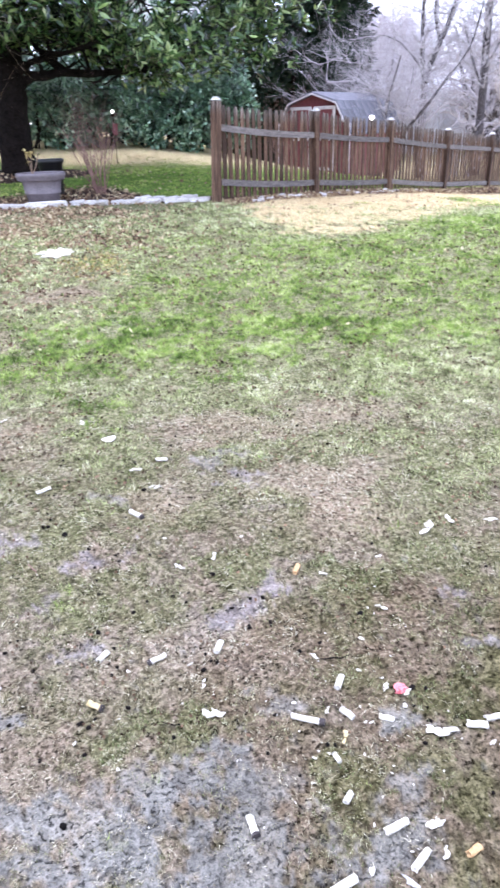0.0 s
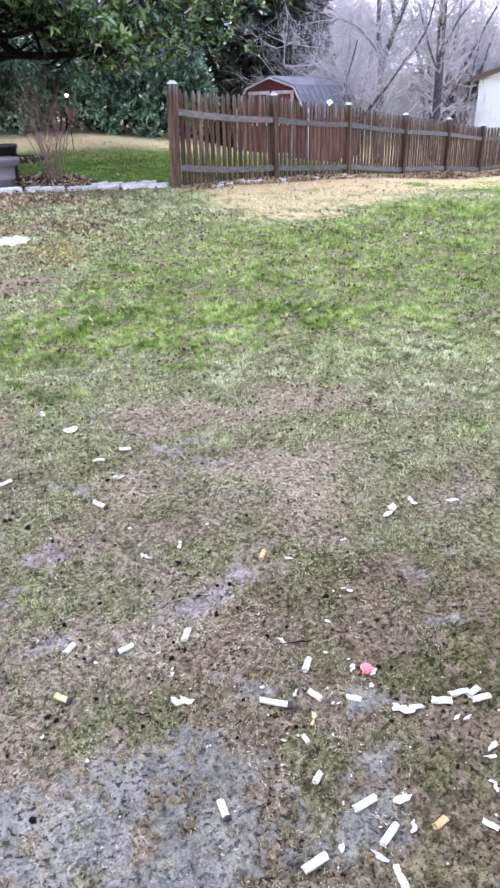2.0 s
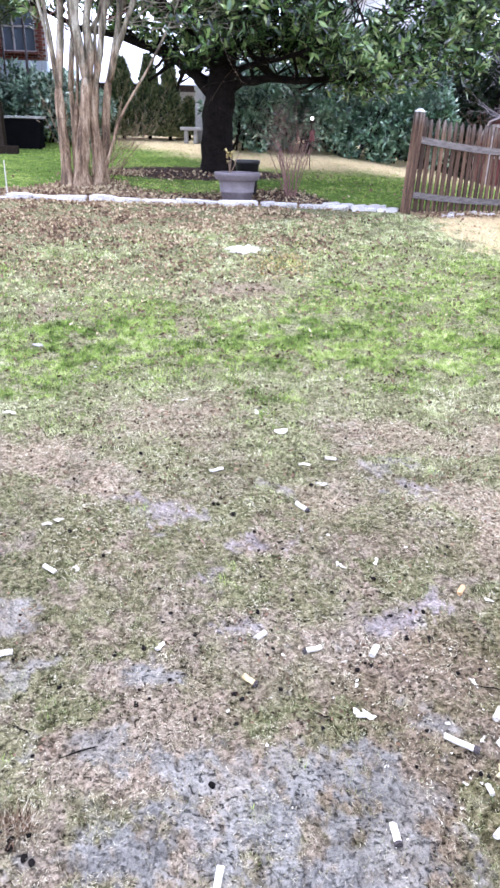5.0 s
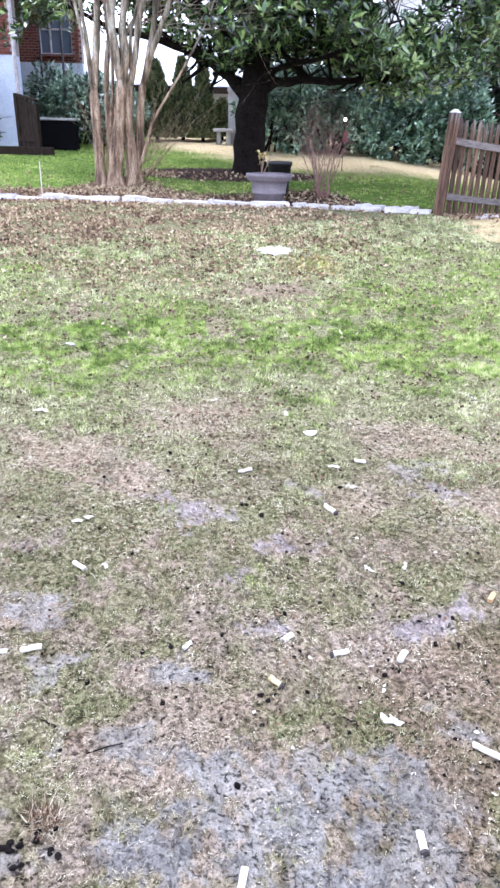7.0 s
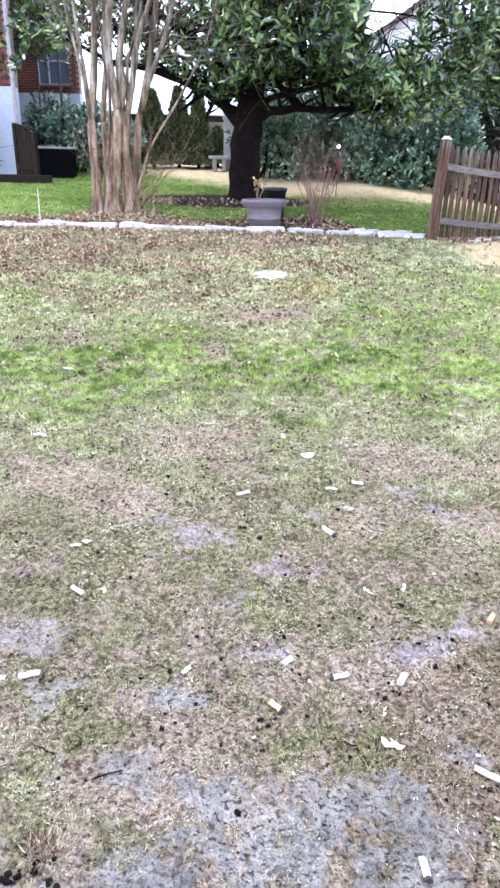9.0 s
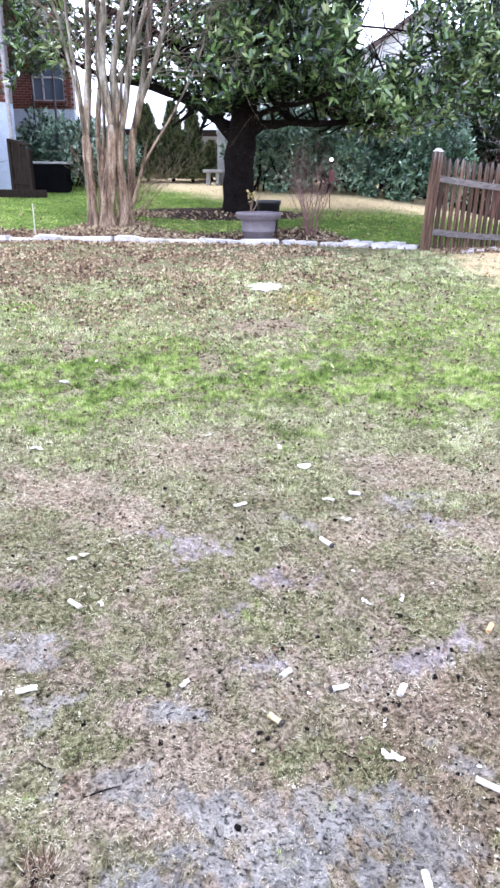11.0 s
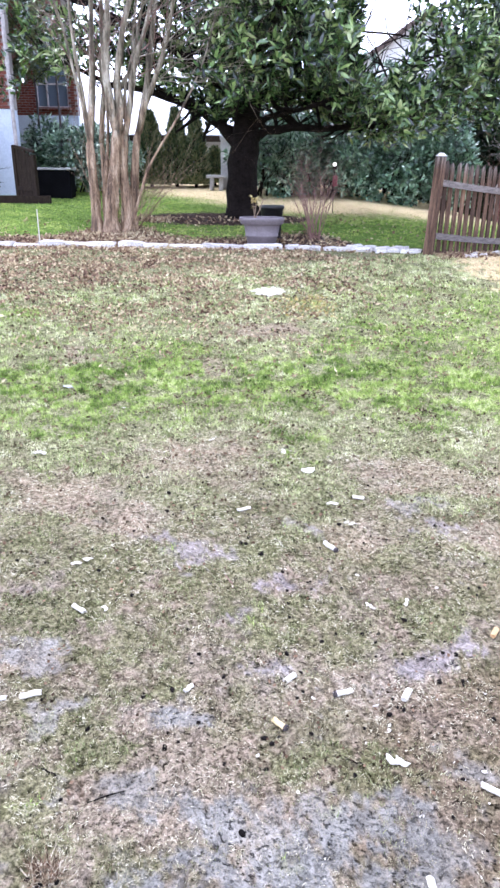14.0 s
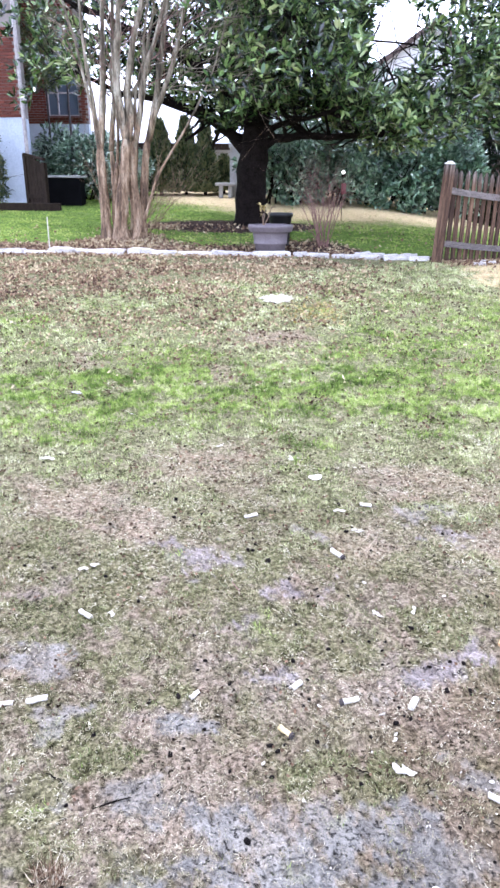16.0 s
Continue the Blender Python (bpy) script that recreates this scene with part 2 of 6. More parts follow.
M_BLACKPOT = two_tone("black_plastic_pot", (0.008, 0.008, 0.009), (0.02, 0.02, 0.02), 8, 60, 0.4, 0.05)
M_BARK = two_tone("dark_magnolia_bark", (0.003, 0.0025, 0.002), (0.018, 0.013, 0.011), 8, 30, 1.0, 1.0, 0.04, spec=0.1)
M_MYRTLE = two_tone("peeling_orange_tan_bark", (0.075, 0.045, 0.026), (0.36, 0.25, 0.165), 3.0, 22, 0.7, 0.5, 0.01, stretch=(3, 3, 0.6), objvar=0.12)


def myrtle_mat():
    """Bark that peels orange-tan towards the foot and is olive-grey above, with dark flutes and pale flakes."""
    m, nt, b = mat("crape_myrtle_bark", 0.7, 0, 0.3)
    tc = nt.nodes.new("ShaderNodeTexCoord").outputs["Object"]
    streak, flake, fleck = grain(nt, 3.0, 5, .6, stretch(nt, tc, (4, 4, .55))), grain(nt, 9, 4, .6, stretch(nt, tc, (1, 1, .45))), grain(nt, 45, 3, .6, stretch(nt, tc, (1, 1, .4)))
    tan = ramp(nt, streak, [(0.36, (0.06, 0.036, 0.021)), (0.46, (0.175, 0.112, 0.067)), (0.54, (0.285, 0.196, 0.122)), (0.65, (0.43, 0.325, 0.225))])
    grey = ramp(nt, streak, [(0.36, (0.058, 0.046, 0.03)), (0.46, (0.15, 0.125, 0.083)), (0.54, (0.24, 0.207, 0.145)), (0.65, (0.39, 0.35, 0.27))])
    z = nt.nodes.new("ShaderNodeSeparateXYZ")
    nt.links.new(tc, z.inputs[0])
    up = add(nt, "ShaderNodeMapRange", From_Min=0.7, From_Max=3.6)
    nt.links.new(z.outputs["Z"], up.inputs["Value"])
    mixed = nt.nodes.new("ShaderNodeMath")
    mixed.operation = "ADD"
    nt.links.new(up.outputs["Result"], mixed.inputs[0])
    nt.links.new(flake, mixed.inputs[1])
    where = ramp(nt, mixed.outputs[0], [(0.75, (0, 0, 0)), (1.0, (1, 1, 1))])
    c = blend(nt, where, tan, grey)
    c = blend(nt, 0.5, c, ramp(nt, fleck, [(0.38, (0.25, 0.23, 0.2)), (0.46, (1, 1, 1)), (0.64, (1.3, 1.27, 1.25))]), "MULTIPLY")
    nt.links.new(c, b.inputs["Base Color"])
    bump(nt, b, flake, 0.7, 0.015)
    return m


M_MYRTLEGREY = myrtle_mat()
M_TWIG = two_tone("reddish_bare_twig", (0.1, 0.052, 0.042), (0.29, 0.165, 0.13), 10, 60, 0.8, 0)
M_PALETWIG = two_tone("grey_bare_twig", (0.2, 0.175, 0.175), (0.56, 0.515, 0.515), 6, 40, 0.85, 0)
M_GREYBARK = two_tone("grey_tree_bark", (0.025, 0.02, 0.02), (0.09, 0.075, 0.075), 6, 40, 0.9, 0.4, 0.01)
# near-black and palest stops put crown shade and sky glints into leaf colour
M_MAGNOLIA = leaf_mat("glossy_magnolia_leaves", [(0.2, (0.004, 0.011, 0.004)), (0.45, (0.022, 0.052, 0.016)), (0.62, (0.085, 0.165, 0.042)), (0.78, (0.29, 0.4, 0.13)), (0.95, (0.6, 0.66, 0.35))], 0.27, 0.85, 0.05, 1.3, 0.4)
# hedge and foundation leaves too: inner shade and silvery highlights are in the stops
M_LAUREL = leaf_mat("dark_laurel_leaves", [(0.15, (0.006, 0.022, 0.012)), (0.38, (0.042, 0.11, 0.058)), (0.62, (0.15, 0.275, 0.155)), (0.9, (0.4, 0.52, 0.37))], 0.3, 0.75, 0.06)
M_RHODO = leaf_mat("rhododendron_leaves", [(0.15, (0.008, 0.026, 0.014)), (0.42, (0.075, 0.15, 0.085)), (0.66, (0.28, 0.39, 0.27)), (0.9, (0.58, 0.67, 0.55))], 0.3, 0.7, 0.08)
M_ARBOR = leaf_mat("arborvitae_sprays", [(0.15, (0.018, 0.034, 0.016)), (0.45, (0.072, 0.105, 0.042)), (0.75, (0.19, 0.2, 0.09))], 0.7, 0.3, 0.1)
M_PINE = leaf_mat("dark_pine_needles", [(0.0, (0.006, 0.013, 0.007)), (0.5, (0.012, 0.023, 0.012)), (0.9, (0.035, 0.055, 0.024))], 0.9, 0.1, 0.05)
M_LITTER = leaf_mat("fallen_brown_leaves", [(0.08, (0.04, 0.023, 0.015)), (0.25, (0.135, 0.074, 0.05)), (0.46, (0.27, 0.178, 0.11)), (0.68, (0.44, 0.34, 0.2)), (0.92, (0.64, 0.55, 0.35))], 0.8, 0.2, 0.1, 1.2, 0.35)
M_GRASS = turf_mat("green_grass_blades", [(0.08, (0.03, 0.052, 0.011)), (0.3, (0.125, 0.195, 0.038)), (0.53, (0.25, 0.35, 0.078)), (0.74, (0.4, 0.485, 0.145)), (0.94, (0.62, 0.63, 0.33))], 15, 3.0, 0.8, 0.03, 0.25)
M_DULL = turf_mat("dull_green_blades", [(0.06, (0.045, 0.05, 0.022)), (0.28, (0.21, 0.235, 0.095)), (0.5, (0.42, 0.46, 0.205)), (0.72, (0.59, 0.6, 0.335)), (0.93, (0.73, 0.7, 0.5))], 15, 3.4, 0.8, 0.03, 0.2)
M_MOSS = turf_mat("olive_moss_blades", [(0.12, (0.016, 0.02, 0.009)), (0.31, (0.078, 0.092, 0.034)), (0.51, (0.185, 0.2, 0.083)), (0.71, (0.34, 0.345, 0.175)), (0.91, (0.57, 0.55, 0.38))], 70, 5.0)
M_SEDGE = turf_mat("brown_dead_blades", [(0.12, (0.022, 0.017, 0.01)), (0.31, (0.1, 0.08, 0.046)), (0.51, (0.22, 0.18, 0.108)), (0.71, (0.39, 0.325, 0.215)), (0.91, (0.61, 0.55, 0.42))], 70, 5.0)
M_DEBRIS = leaf_mat("dark_rotten_leaf_bits", [(0.1, (0.014, 0.009, 0.005)), (0.5, (0.075, 0.045, 0.027)), (0.9, (0.25, 0.16, 0.1))], 0.9, 0.1, 0, 3.0)
M_BACKGRASS = turf_mat("back_lawn_blades", [(0.1, (0.075, 0.135, 0.028)), (0.38, (0.155, 0.255, 0.048)), (0.62, (0.275, 0.38, 0.075)), (0.9, (0.45, 0.51, 0.15))], 7, 0.9, 0.8, 0.05, 0.3, 0.08)
M_YELLOWLEAF = leaf_mat("yellow_fallen_leaves", [(0.1, (0.14, 0.1, 0.035)), (0.5, (0.38, 0.29, 0.09)), (0.9, (0.6, 0.5, 0.25))], 0.7, 0.3, 0.1, 3.0)
M_THATCH = turf_mat("dead_grass_thatch", [(0.12, (0.045, 0.038, 0.024)), (0.34, (0.18, 0.155, 0.095)), (0.6, (0.38, 0.34, 0.22)), (0.88, (0.63, 0.59, 0.44))], 55, 4.0, 0.8, 0.2, 0.2, 0.3)
M_STRAW = leaf_mat("loose_straw", [(0.1, (0.31, 0.2, 0.085)), (0.5, (0.58, 0.43, 0.215)), (0.85, (0.78, 0.65, 0.41))], 0.8, 0.15, 0.15, 2.0)
M_PAPER = two_tone("white_paper_tube", (0.42, 0.375, 0.3), (0.67, 0.63, 0.55), 30, 160, 0.8, 0.3, 0.002, objvar=0.08)
M_YELLOW = two_tone("yellowed_paper_tube", (0.36, 0.265, 0.115), (0.57, 0.45, 0.24), 40, 160, 0.8, 0.2, 0.002)
M_ORANGE = two_tone("orange_tan_paper_tube", (0.35, 0.2, 0.08), (0.54, 0.36, 0.18), 40, 160, 0.8, 0.2, 0.002)
M_CHAR = two_tone("charred_paper", (0.012, 0.01, 0.01), (0.07, 0.055, 0.05), 60, 200, 0.9, 0.3, 0.002)
M_PINK = two_tone("faded_pink_paper", (0.52, 0.09, 0.1), (0.76, 0.26, 0.26), 40, 160, 0.8, 0.2, 0.002)
M_CLUMP = two_tone("dark_dirt_clump", (0.002, 0.0016, 0.0014), (0.016, 0.012, 0.01), 120, 400, 1.0, 0.8, 0.004, spec=0.1, objvar=0.4)

# ---------------------------------------------------------------- mesh helpers


def part(name, data, material, parent=None, label=""):
    """A mesh object under a thing or a part; data is a bmesh or (verts, faces)."""
    me = bpy.data.meshes.new(name)
    if isinstance(data, bmesh.types.BMesh):
        data.to_mesh(me)
        data.free()
    else:
        v, f = data
        if isinstance(f, np.ndarray):
            n, k = f.shape
            me.vertices.add(len(v))
            me.vertices.foreach_set("co", np.asarray(v, dtype=np.float32).ravel())
            me.loops.add(n * k)
            me.loops.foreach_set("vertex_index", f.astype(np.int32).ravel())
            me.polygons.add(n)
            me.polygons.foreach_set("loop_start", np.arange(0, n * k, k, dtype=np.int32))
            me.update(calc_edges=True)
        else:
            me.from_pydata([tuple(p) for p in v], [], f)
            me.update()
    me.materials.append(material)
    ob = new(name, me)
    ob.parent = parent
    if label:
        ob["label"] = label
    return ob


def share(name, mesh, parent, m):
    """One more object on a mesh that exists already."""
    ob = new(name, mesh)
    ob.parent = parent
    ob.matrix_basis = m
    return ob


def smooth(ob):
    ob.data.polygons.foreach_set("use_smooth", [True] * len(ob.data.polygons))
    return ob


def thing(name, at, label, category, group="", kind="", turn=0.0):
    e = new(name)
    e.matrix_basis = pose(*at, 0, 0, turn)
    e.empty_display_size = 0.1
    return tagged(e, label, category, group, kind)


def add_box(bm, c, s, bev=0.0, rot=None):
    """A box at c with sizes s, optionally bevelled and turned."""
    m = Matrix.Translation(c) @ (rot or Matrix()) @ Matrix.Diagonal((*s, 1))
    r = bmesh.ops.create_cube(bm, size=1.0, matrix=m)
    if bev:
        es = {e for v in r["verts"] for e in v.link_edges}
        bmesh.ops.bevel(bm, geom=list(es), offset=bev, segments=2, affect="EDGES", profile=0.6)
    return bm


def boxed(c, s, bev=0.0, rot=None):
    return add_box(bmesh.new(), c, s, bev, rot)


def sweep(path, radii, sides=7, V=None, F=None, cap=True):
    """A tapered round limb along a line of points."""
    V = [] if V is None else V
    F = [] if F is None else F
    P = [Vector(p) for p in path]
    side = None
    rings = []
    for i, p in enumerate(P):
        d = (P[min(i + 1, len(P) - 1)] - P[max(i - 1, 0)]).normalized()
        if side is None:
            side = d.orthogonal().normalized()
        side = (side - d * side.dot(d)).normalized()
        up = d.cross(side)
        start = len(V)
        for k in range(sides):
            a = 2 * math.pi * k / sides
            V.append(p + (side * math.cos(a) + up * math.sin(a)) * radii[i])
        rings.append(start)
    for a, b in zip(rings, rings[1:]):
        for k in range(sides):
            F.append((a + k, a + (k + 1) % sides, b + (k + 1) % sides, b + k))
    if cap:
        F.append(tuple(rings[0] + k for k in reversed(range(sides))))
        F.append(tuple(rings[-1] + k for k in range(sides)))
    return V, F


def lathe(profile, sides=32):
    """A turned shape from (radius, height) pairs."""
    V, F = [], []
    for r, z in profile:
        for k in range(sides):
            a = 2 * math.pi * k / sides
            V.append((r * math.cos(a), r * math.sin(a), z))
    for i in range(len(profile) - 1):
        for k in range(sides):
            j = (k + 1) % sides
            F.append((i * sides + k, i * sides + j, (i + 1) * sides + j, (i + 1) * sides + k))
    F.append(tuple(reversed(range(sides))))
    F.append(tuple((len(profile) - 1) * sides + k for k in range(sides)))
    return V, F


def leaves(at, way, length, width, rng, droop=0.15, oval=False):
    """Many small folded leaves: at and way are n x 3 arrays, one row a leaf."""
    n = len(at)
    way = way / (np.linalg.norm(way, axis=1, keepdims=True) + 1e-9)
    ref = rng.normal(size=(n, 3))
    ref[:, 2] += 1.2
    side = np.cross(way, ref)
    side /= np.linalg.norm(side, axis=1, keepdims=True) + 1e-9
    nor = np.cross(side, way)
    L = (length * rng.uniform(0.7, 1.2, n))[:, None]
    w = (width * rng.uniform(0.75, 1.2, n))[:, None]
    base = at
    mid = at + way * L * 0.52 - nor * w * 0.22
    l = at + way * L * 0.5 + side * w * 0.5
    r = at + way * L * 0.5 - side * w * 0.5
    tip = at + way * L - nor * L * droop
    if oval:                                  # a rounder outline for large leaves
        rim = [(0.28, 0.42), (0.62, 0.46)]
        rows = [base]
        for s, half in rim:
            c = at + way * L * s - nor * L * droop * s * s
            rows += [c + side * w * half, c - nor * w * 0.16, c - side * w * half]
        rows.append(tip)
        V = np.stack(rows, 1).reshape(-1, 3)
        o = (np.arange(n) * 8)[:, None]
        F = np.concatenate([o + q for q in ([0, 2, 1], [0, 3, 2], [1, 2, 5], [1, 5, 4], [2, 3, 6], [2, 6, 5], [4, 5, 7], [5, 6, 7])], 0)
        return V, F
    V = np.stack([base, l, mid, r, tip], 1).reshape(-1, 3)
    o = (np.arange(n) * 5)[:, None]
    F = np.concatenate([o + [0, 2, 1], o + [0, 3, 2], o + [1, 2, 4], o + [2, 3, 4]], 0)
    return V, F


def blades(at, length, width, rng, lean=0.6, flat=False):
    """Grass blades, one triangle each, standing or lying."""
    n = len(at)
    a = rng.uniform(0, 2 * np.pi, n)
    out = np.stack([np.cos(a), np.sin(a), np.zeros(n)], 1)
    side = np.stack([-np.sin(a), np.cos(a), np.zeros(n)], 1)
    L = (length * rng.uniform(0.5, 1.3, n))[:, None]
    w = (width * rng.uniform(0.6, 1.3, n))[:, None]
    if flat:
        rise = rng.uniform(0.02, 0.3, n)[:, None]
    else:
        rise = rng.uniform(1 - lean, 1.0, n)[:, None]
    tip = at + out * L * np.sqrt(np.maximum(0, 1 - rise ** 2)) + np.array([0, 0, 1.0]) * L * rise
    lift = np.array([0, 0, 0.004]) if flat else np.array([0, 0, -0.004])
    V = np.stack([at + side * w / 2 + lift, at - side * w / 2 + lift, tip], 1).reshape(-1, 3)
    o = (np.arange(n) * 3)[:, None]
    return V, o + np.array([[0, 1, 2]])


def join(pairs):
    """Several (verts, faces) arrays as one."""
    V, F, n = [], [], 0
    for v, f in pairs:
        V.append(np.asarray(v, dtype=float))
        F.append(np.asarray(f) + n)
        n += len(v)
    return np.concatenate(V), np.concatenate(F)


# ---------------------------------------------------------------- the lie of the land


def step(a, b, x):
    t = np.clip((x - a) / (b - a), 0, 1)
    return t * t * (3 - 2 * t)


def vnoise(x, y, s, seed=0):
    """Smooth gradient noise on arrays, 0 to 1."""
    x, y = np.asarray(x, float) * s + seed * 17.3, np.asarray(y, float) * s + seed * 9.1
    xi, yi = np.floor(x).astype(np.int64), np.floor(y).astype(np.int64)
    dx, dy = x - xi, y - yi
    fx, fy = dx * dx * (3 - 2 * dx), dy * dy * (3 - 2 * dy)

    def rnd(i, j):
        k = (i * 374761393 + j * 668265263 + seed * 1442695) & 0x7FFFFFFF
        k = ((k ^ (k >> 13)) * 1274126177) & 0x7FFFFFFF
        return ((k ^ (k >> 16)) & 0xFFFF) / 65535.0 * 2 * np.pi

    def slope(i, j, u, v):
        a = rnd(i, j)
        return np.cos(a) * u + np.sin(a) * v
    top = slope(xi, yi, dx, dy) * (1 - fx) + slope(xi + 1, yi, dx - 1, dy) * fx
    low = slope(xi, yi + 1, dx, dy - 1) * (1 - fx) + slope(xi + 1, yi + 1, dx - 1, dy - 1) * fx
    return np.clip(0.5 + 0.85 * (top * (1 - fy) + low * fy), 0, 1)


def fnoise(x, y, s, seed=0):
    x, y = np.asarray(x, float), np.asarray(y, float)
    u, v = 0.8 * x + 0.6 * y, -0.6 * x + 0.8 * y
    w, q = 0.5 * x - 0.866 * y, 0.866 * x + 0.5 * y
    return (vnoise(x, y, s, seed) + 0.6 * vnoise(u, v, s * 2.1, seed + 1) + 0.4 * vnoise(w, q, s * 4.3, seed + 2) + 0.25 * vnoise(u, v, s * 9.1, seed + 3)) / 2.25


def height(x, y):
    """The yard rises gently ahead and falls away towards the fence's far end."""
    x, y = np.asarray(x, float), np.asarray(y, float)
    r = np.hypot(x, y)
    yy = np.clip(y, -20, 24)
    z = 0.045 * yy - 0.0045 * np.clip(x, -30, 30)
    z = z + 0.03 * np.maximum(0, yy - 10.5) * step(10.5, 13, yy)
    z = z - 0.115 * np.clip(x - 2.7, 0, 14) * step(6, 15, y) * (1 - 0.35 * step(12, 20, x))
    z = z - 0.085 * np.clip(y - 16, 0, 12) * step(4, 9, x)
    near = 1 - step(12, 30, r)
    z = z + near * (0.03 * (fnoise(x, y, 0.9, 3) - 0.5) + 0.022 * (fnoise(x, y, 5.0, 5) - 0.5) + 0.02 * (fnoise(x, y, 16.0, 7) - 0.5) - 0.012 * step(0.42, 0.3, fnoise(x, y, 24.0, 9)))
    return z


def hz(x, y):
    return float(height(np.array([x]), np.array([y]))[0])


def kerb_line(x):
    """Where the stone edging runs."""
    return 10.93 - 0.028 * (np.asarray(x, float) + 0.6) ** 2 * (np.asarray(x, float) > -0.6) - 0.012 * np.minimum(0, np.asarray(x, float) + 1.5) ** 2


FENCE_A, FENCE_D = Vector((2.72, 10.46)), Vector((2.155, 1.378))      # first post, way to the next one


def behind_fence(x, y):
    """Metres beyond the fence's line."""
    n = Vector((-FENCE_D.y, FENCE_D.x)).normalized()
    return (x - FENCE_A.x) * n.x + (y - FENCE_A.y) * n.y


# patches of the yard: place, half-width, half-depth
MUD_BEYOND = [(-.26, 2.31, .12, .09), (.21, 2.51, .12, .05), (.71, 2.72, .15, .08), (.75, 2.46, .09, .05), (.14, 2.13, .11, .06), (-.07, 1.93, .05, .04), (.54, 1.72, .13, .07), (.04, 1.67, .11, .06),
              (-.77, 1.72, .14, .07), (-.43, 2.43, .07, .05), (-.05, 2.33, .06, .05), (.68, 1.77, .07, .05), (1.22, 1.53, .09, .05), (1.2, 1.33, .07, .03), (.17, 3.35, .07, .06), (.5, 4.85, .09, .12)]
MUD_NEAR = [(-.23, 1.5, .11, .06), (-.38, 1.21, .15, .06), (-.06, 1.15, .15, .09), (.1, 1.04, .32, .07), (.38, 1.08, .13, .09), (-.6, 1.49, .06, .08), (.34, 1.02, .1, .14), (.13, 1.12, .19, .1),
            (.23, .92, .3, .08), (.36, 1.2, .1, .06), (.82, 1.15, .09, .05), (.6, .85, .2, .05), (-.2, .95, .3, .06), (.75, .95, .12, .06), (.55, 1.3, .1, .04)]
LUSH = [(-.95, 4.8, .28, .36), (-.58, 4.85, .24, .36), (-1.67, 4.32, .26, .26), (-.94, 4.08, .45, .32), (-1.19, 3.68, .24, .2), (-.21, 4.05, .33, .26), (.81, 5.1, .3, .4), (1.12, 5.61, .27, .32), (1.75, 5.15, .7, .45),
        (.54, 4.29, .5, .34), (.31, 3.44, .17, .15), (-2.36, 6.37, .3, .25), (1.87, 4.4, .42, .34), (3.67, 5.5, .6, .5), (5.4, 7.58, .7, .7), (1.65, 3.11, .1, .09), (.98, 3.73, .14, .15), (3.2, 6.6, .8, .4)]
DULL_GREEN = [(-.22, 2.83, .08, .07), (-.22, 2.12, .1, .08), (-.3, 1.61, .07, .05), (-.45, 1.34, .1, .07), (.62, 1.88, .14, .1), (.12, 1.33, .16, .07), (.25, 1.3, .09, .08), (.98, 1.71, .15, .1), (1.32, 1.84, .15, .09),
              (.55, 1.9, .09, .1), (.59, 1.07, .08, .08), (1.01, 1.19, .12, .08), (.89, .92, .08, .08), (-.7, 1.95, .2, .12)]
DRY = [(-.57, 2.56, .17, .17), (.4, 1.55, .28, .14), (-.23, 1.14, .16, .04), (.85, 3.05, .26, .18), (.44, 2.45, .14, .11), (-.32, 1.46, .1, .07), (-.9, 2.82, .24, .16), (-.33, 3.2, .34, .18), (1.11, 2.43, .28, .13), (1.09, 2.15, .17, .13),
       (1.46, 2.98, .36, .15), (.36, 1.5, .2, .1), (-1.29, 5.01, .13, .24), (-.33, 4.83, .13, .24), (1.03, 4.88, .26, .3), (.15, 5.9, .4, .3)]


def spots(x, y, rows):
    """How far inside soft-edged patches: 1 at the middle, 0 outside."""
    a = np.zeros_like(x)
    for px, py, rx, ry in rows:
        a = np.maximum(a, np.exp(-.8 * (((x - px) / rx) ** 2 + ((y - py) / ry) ** 2)))
    return a


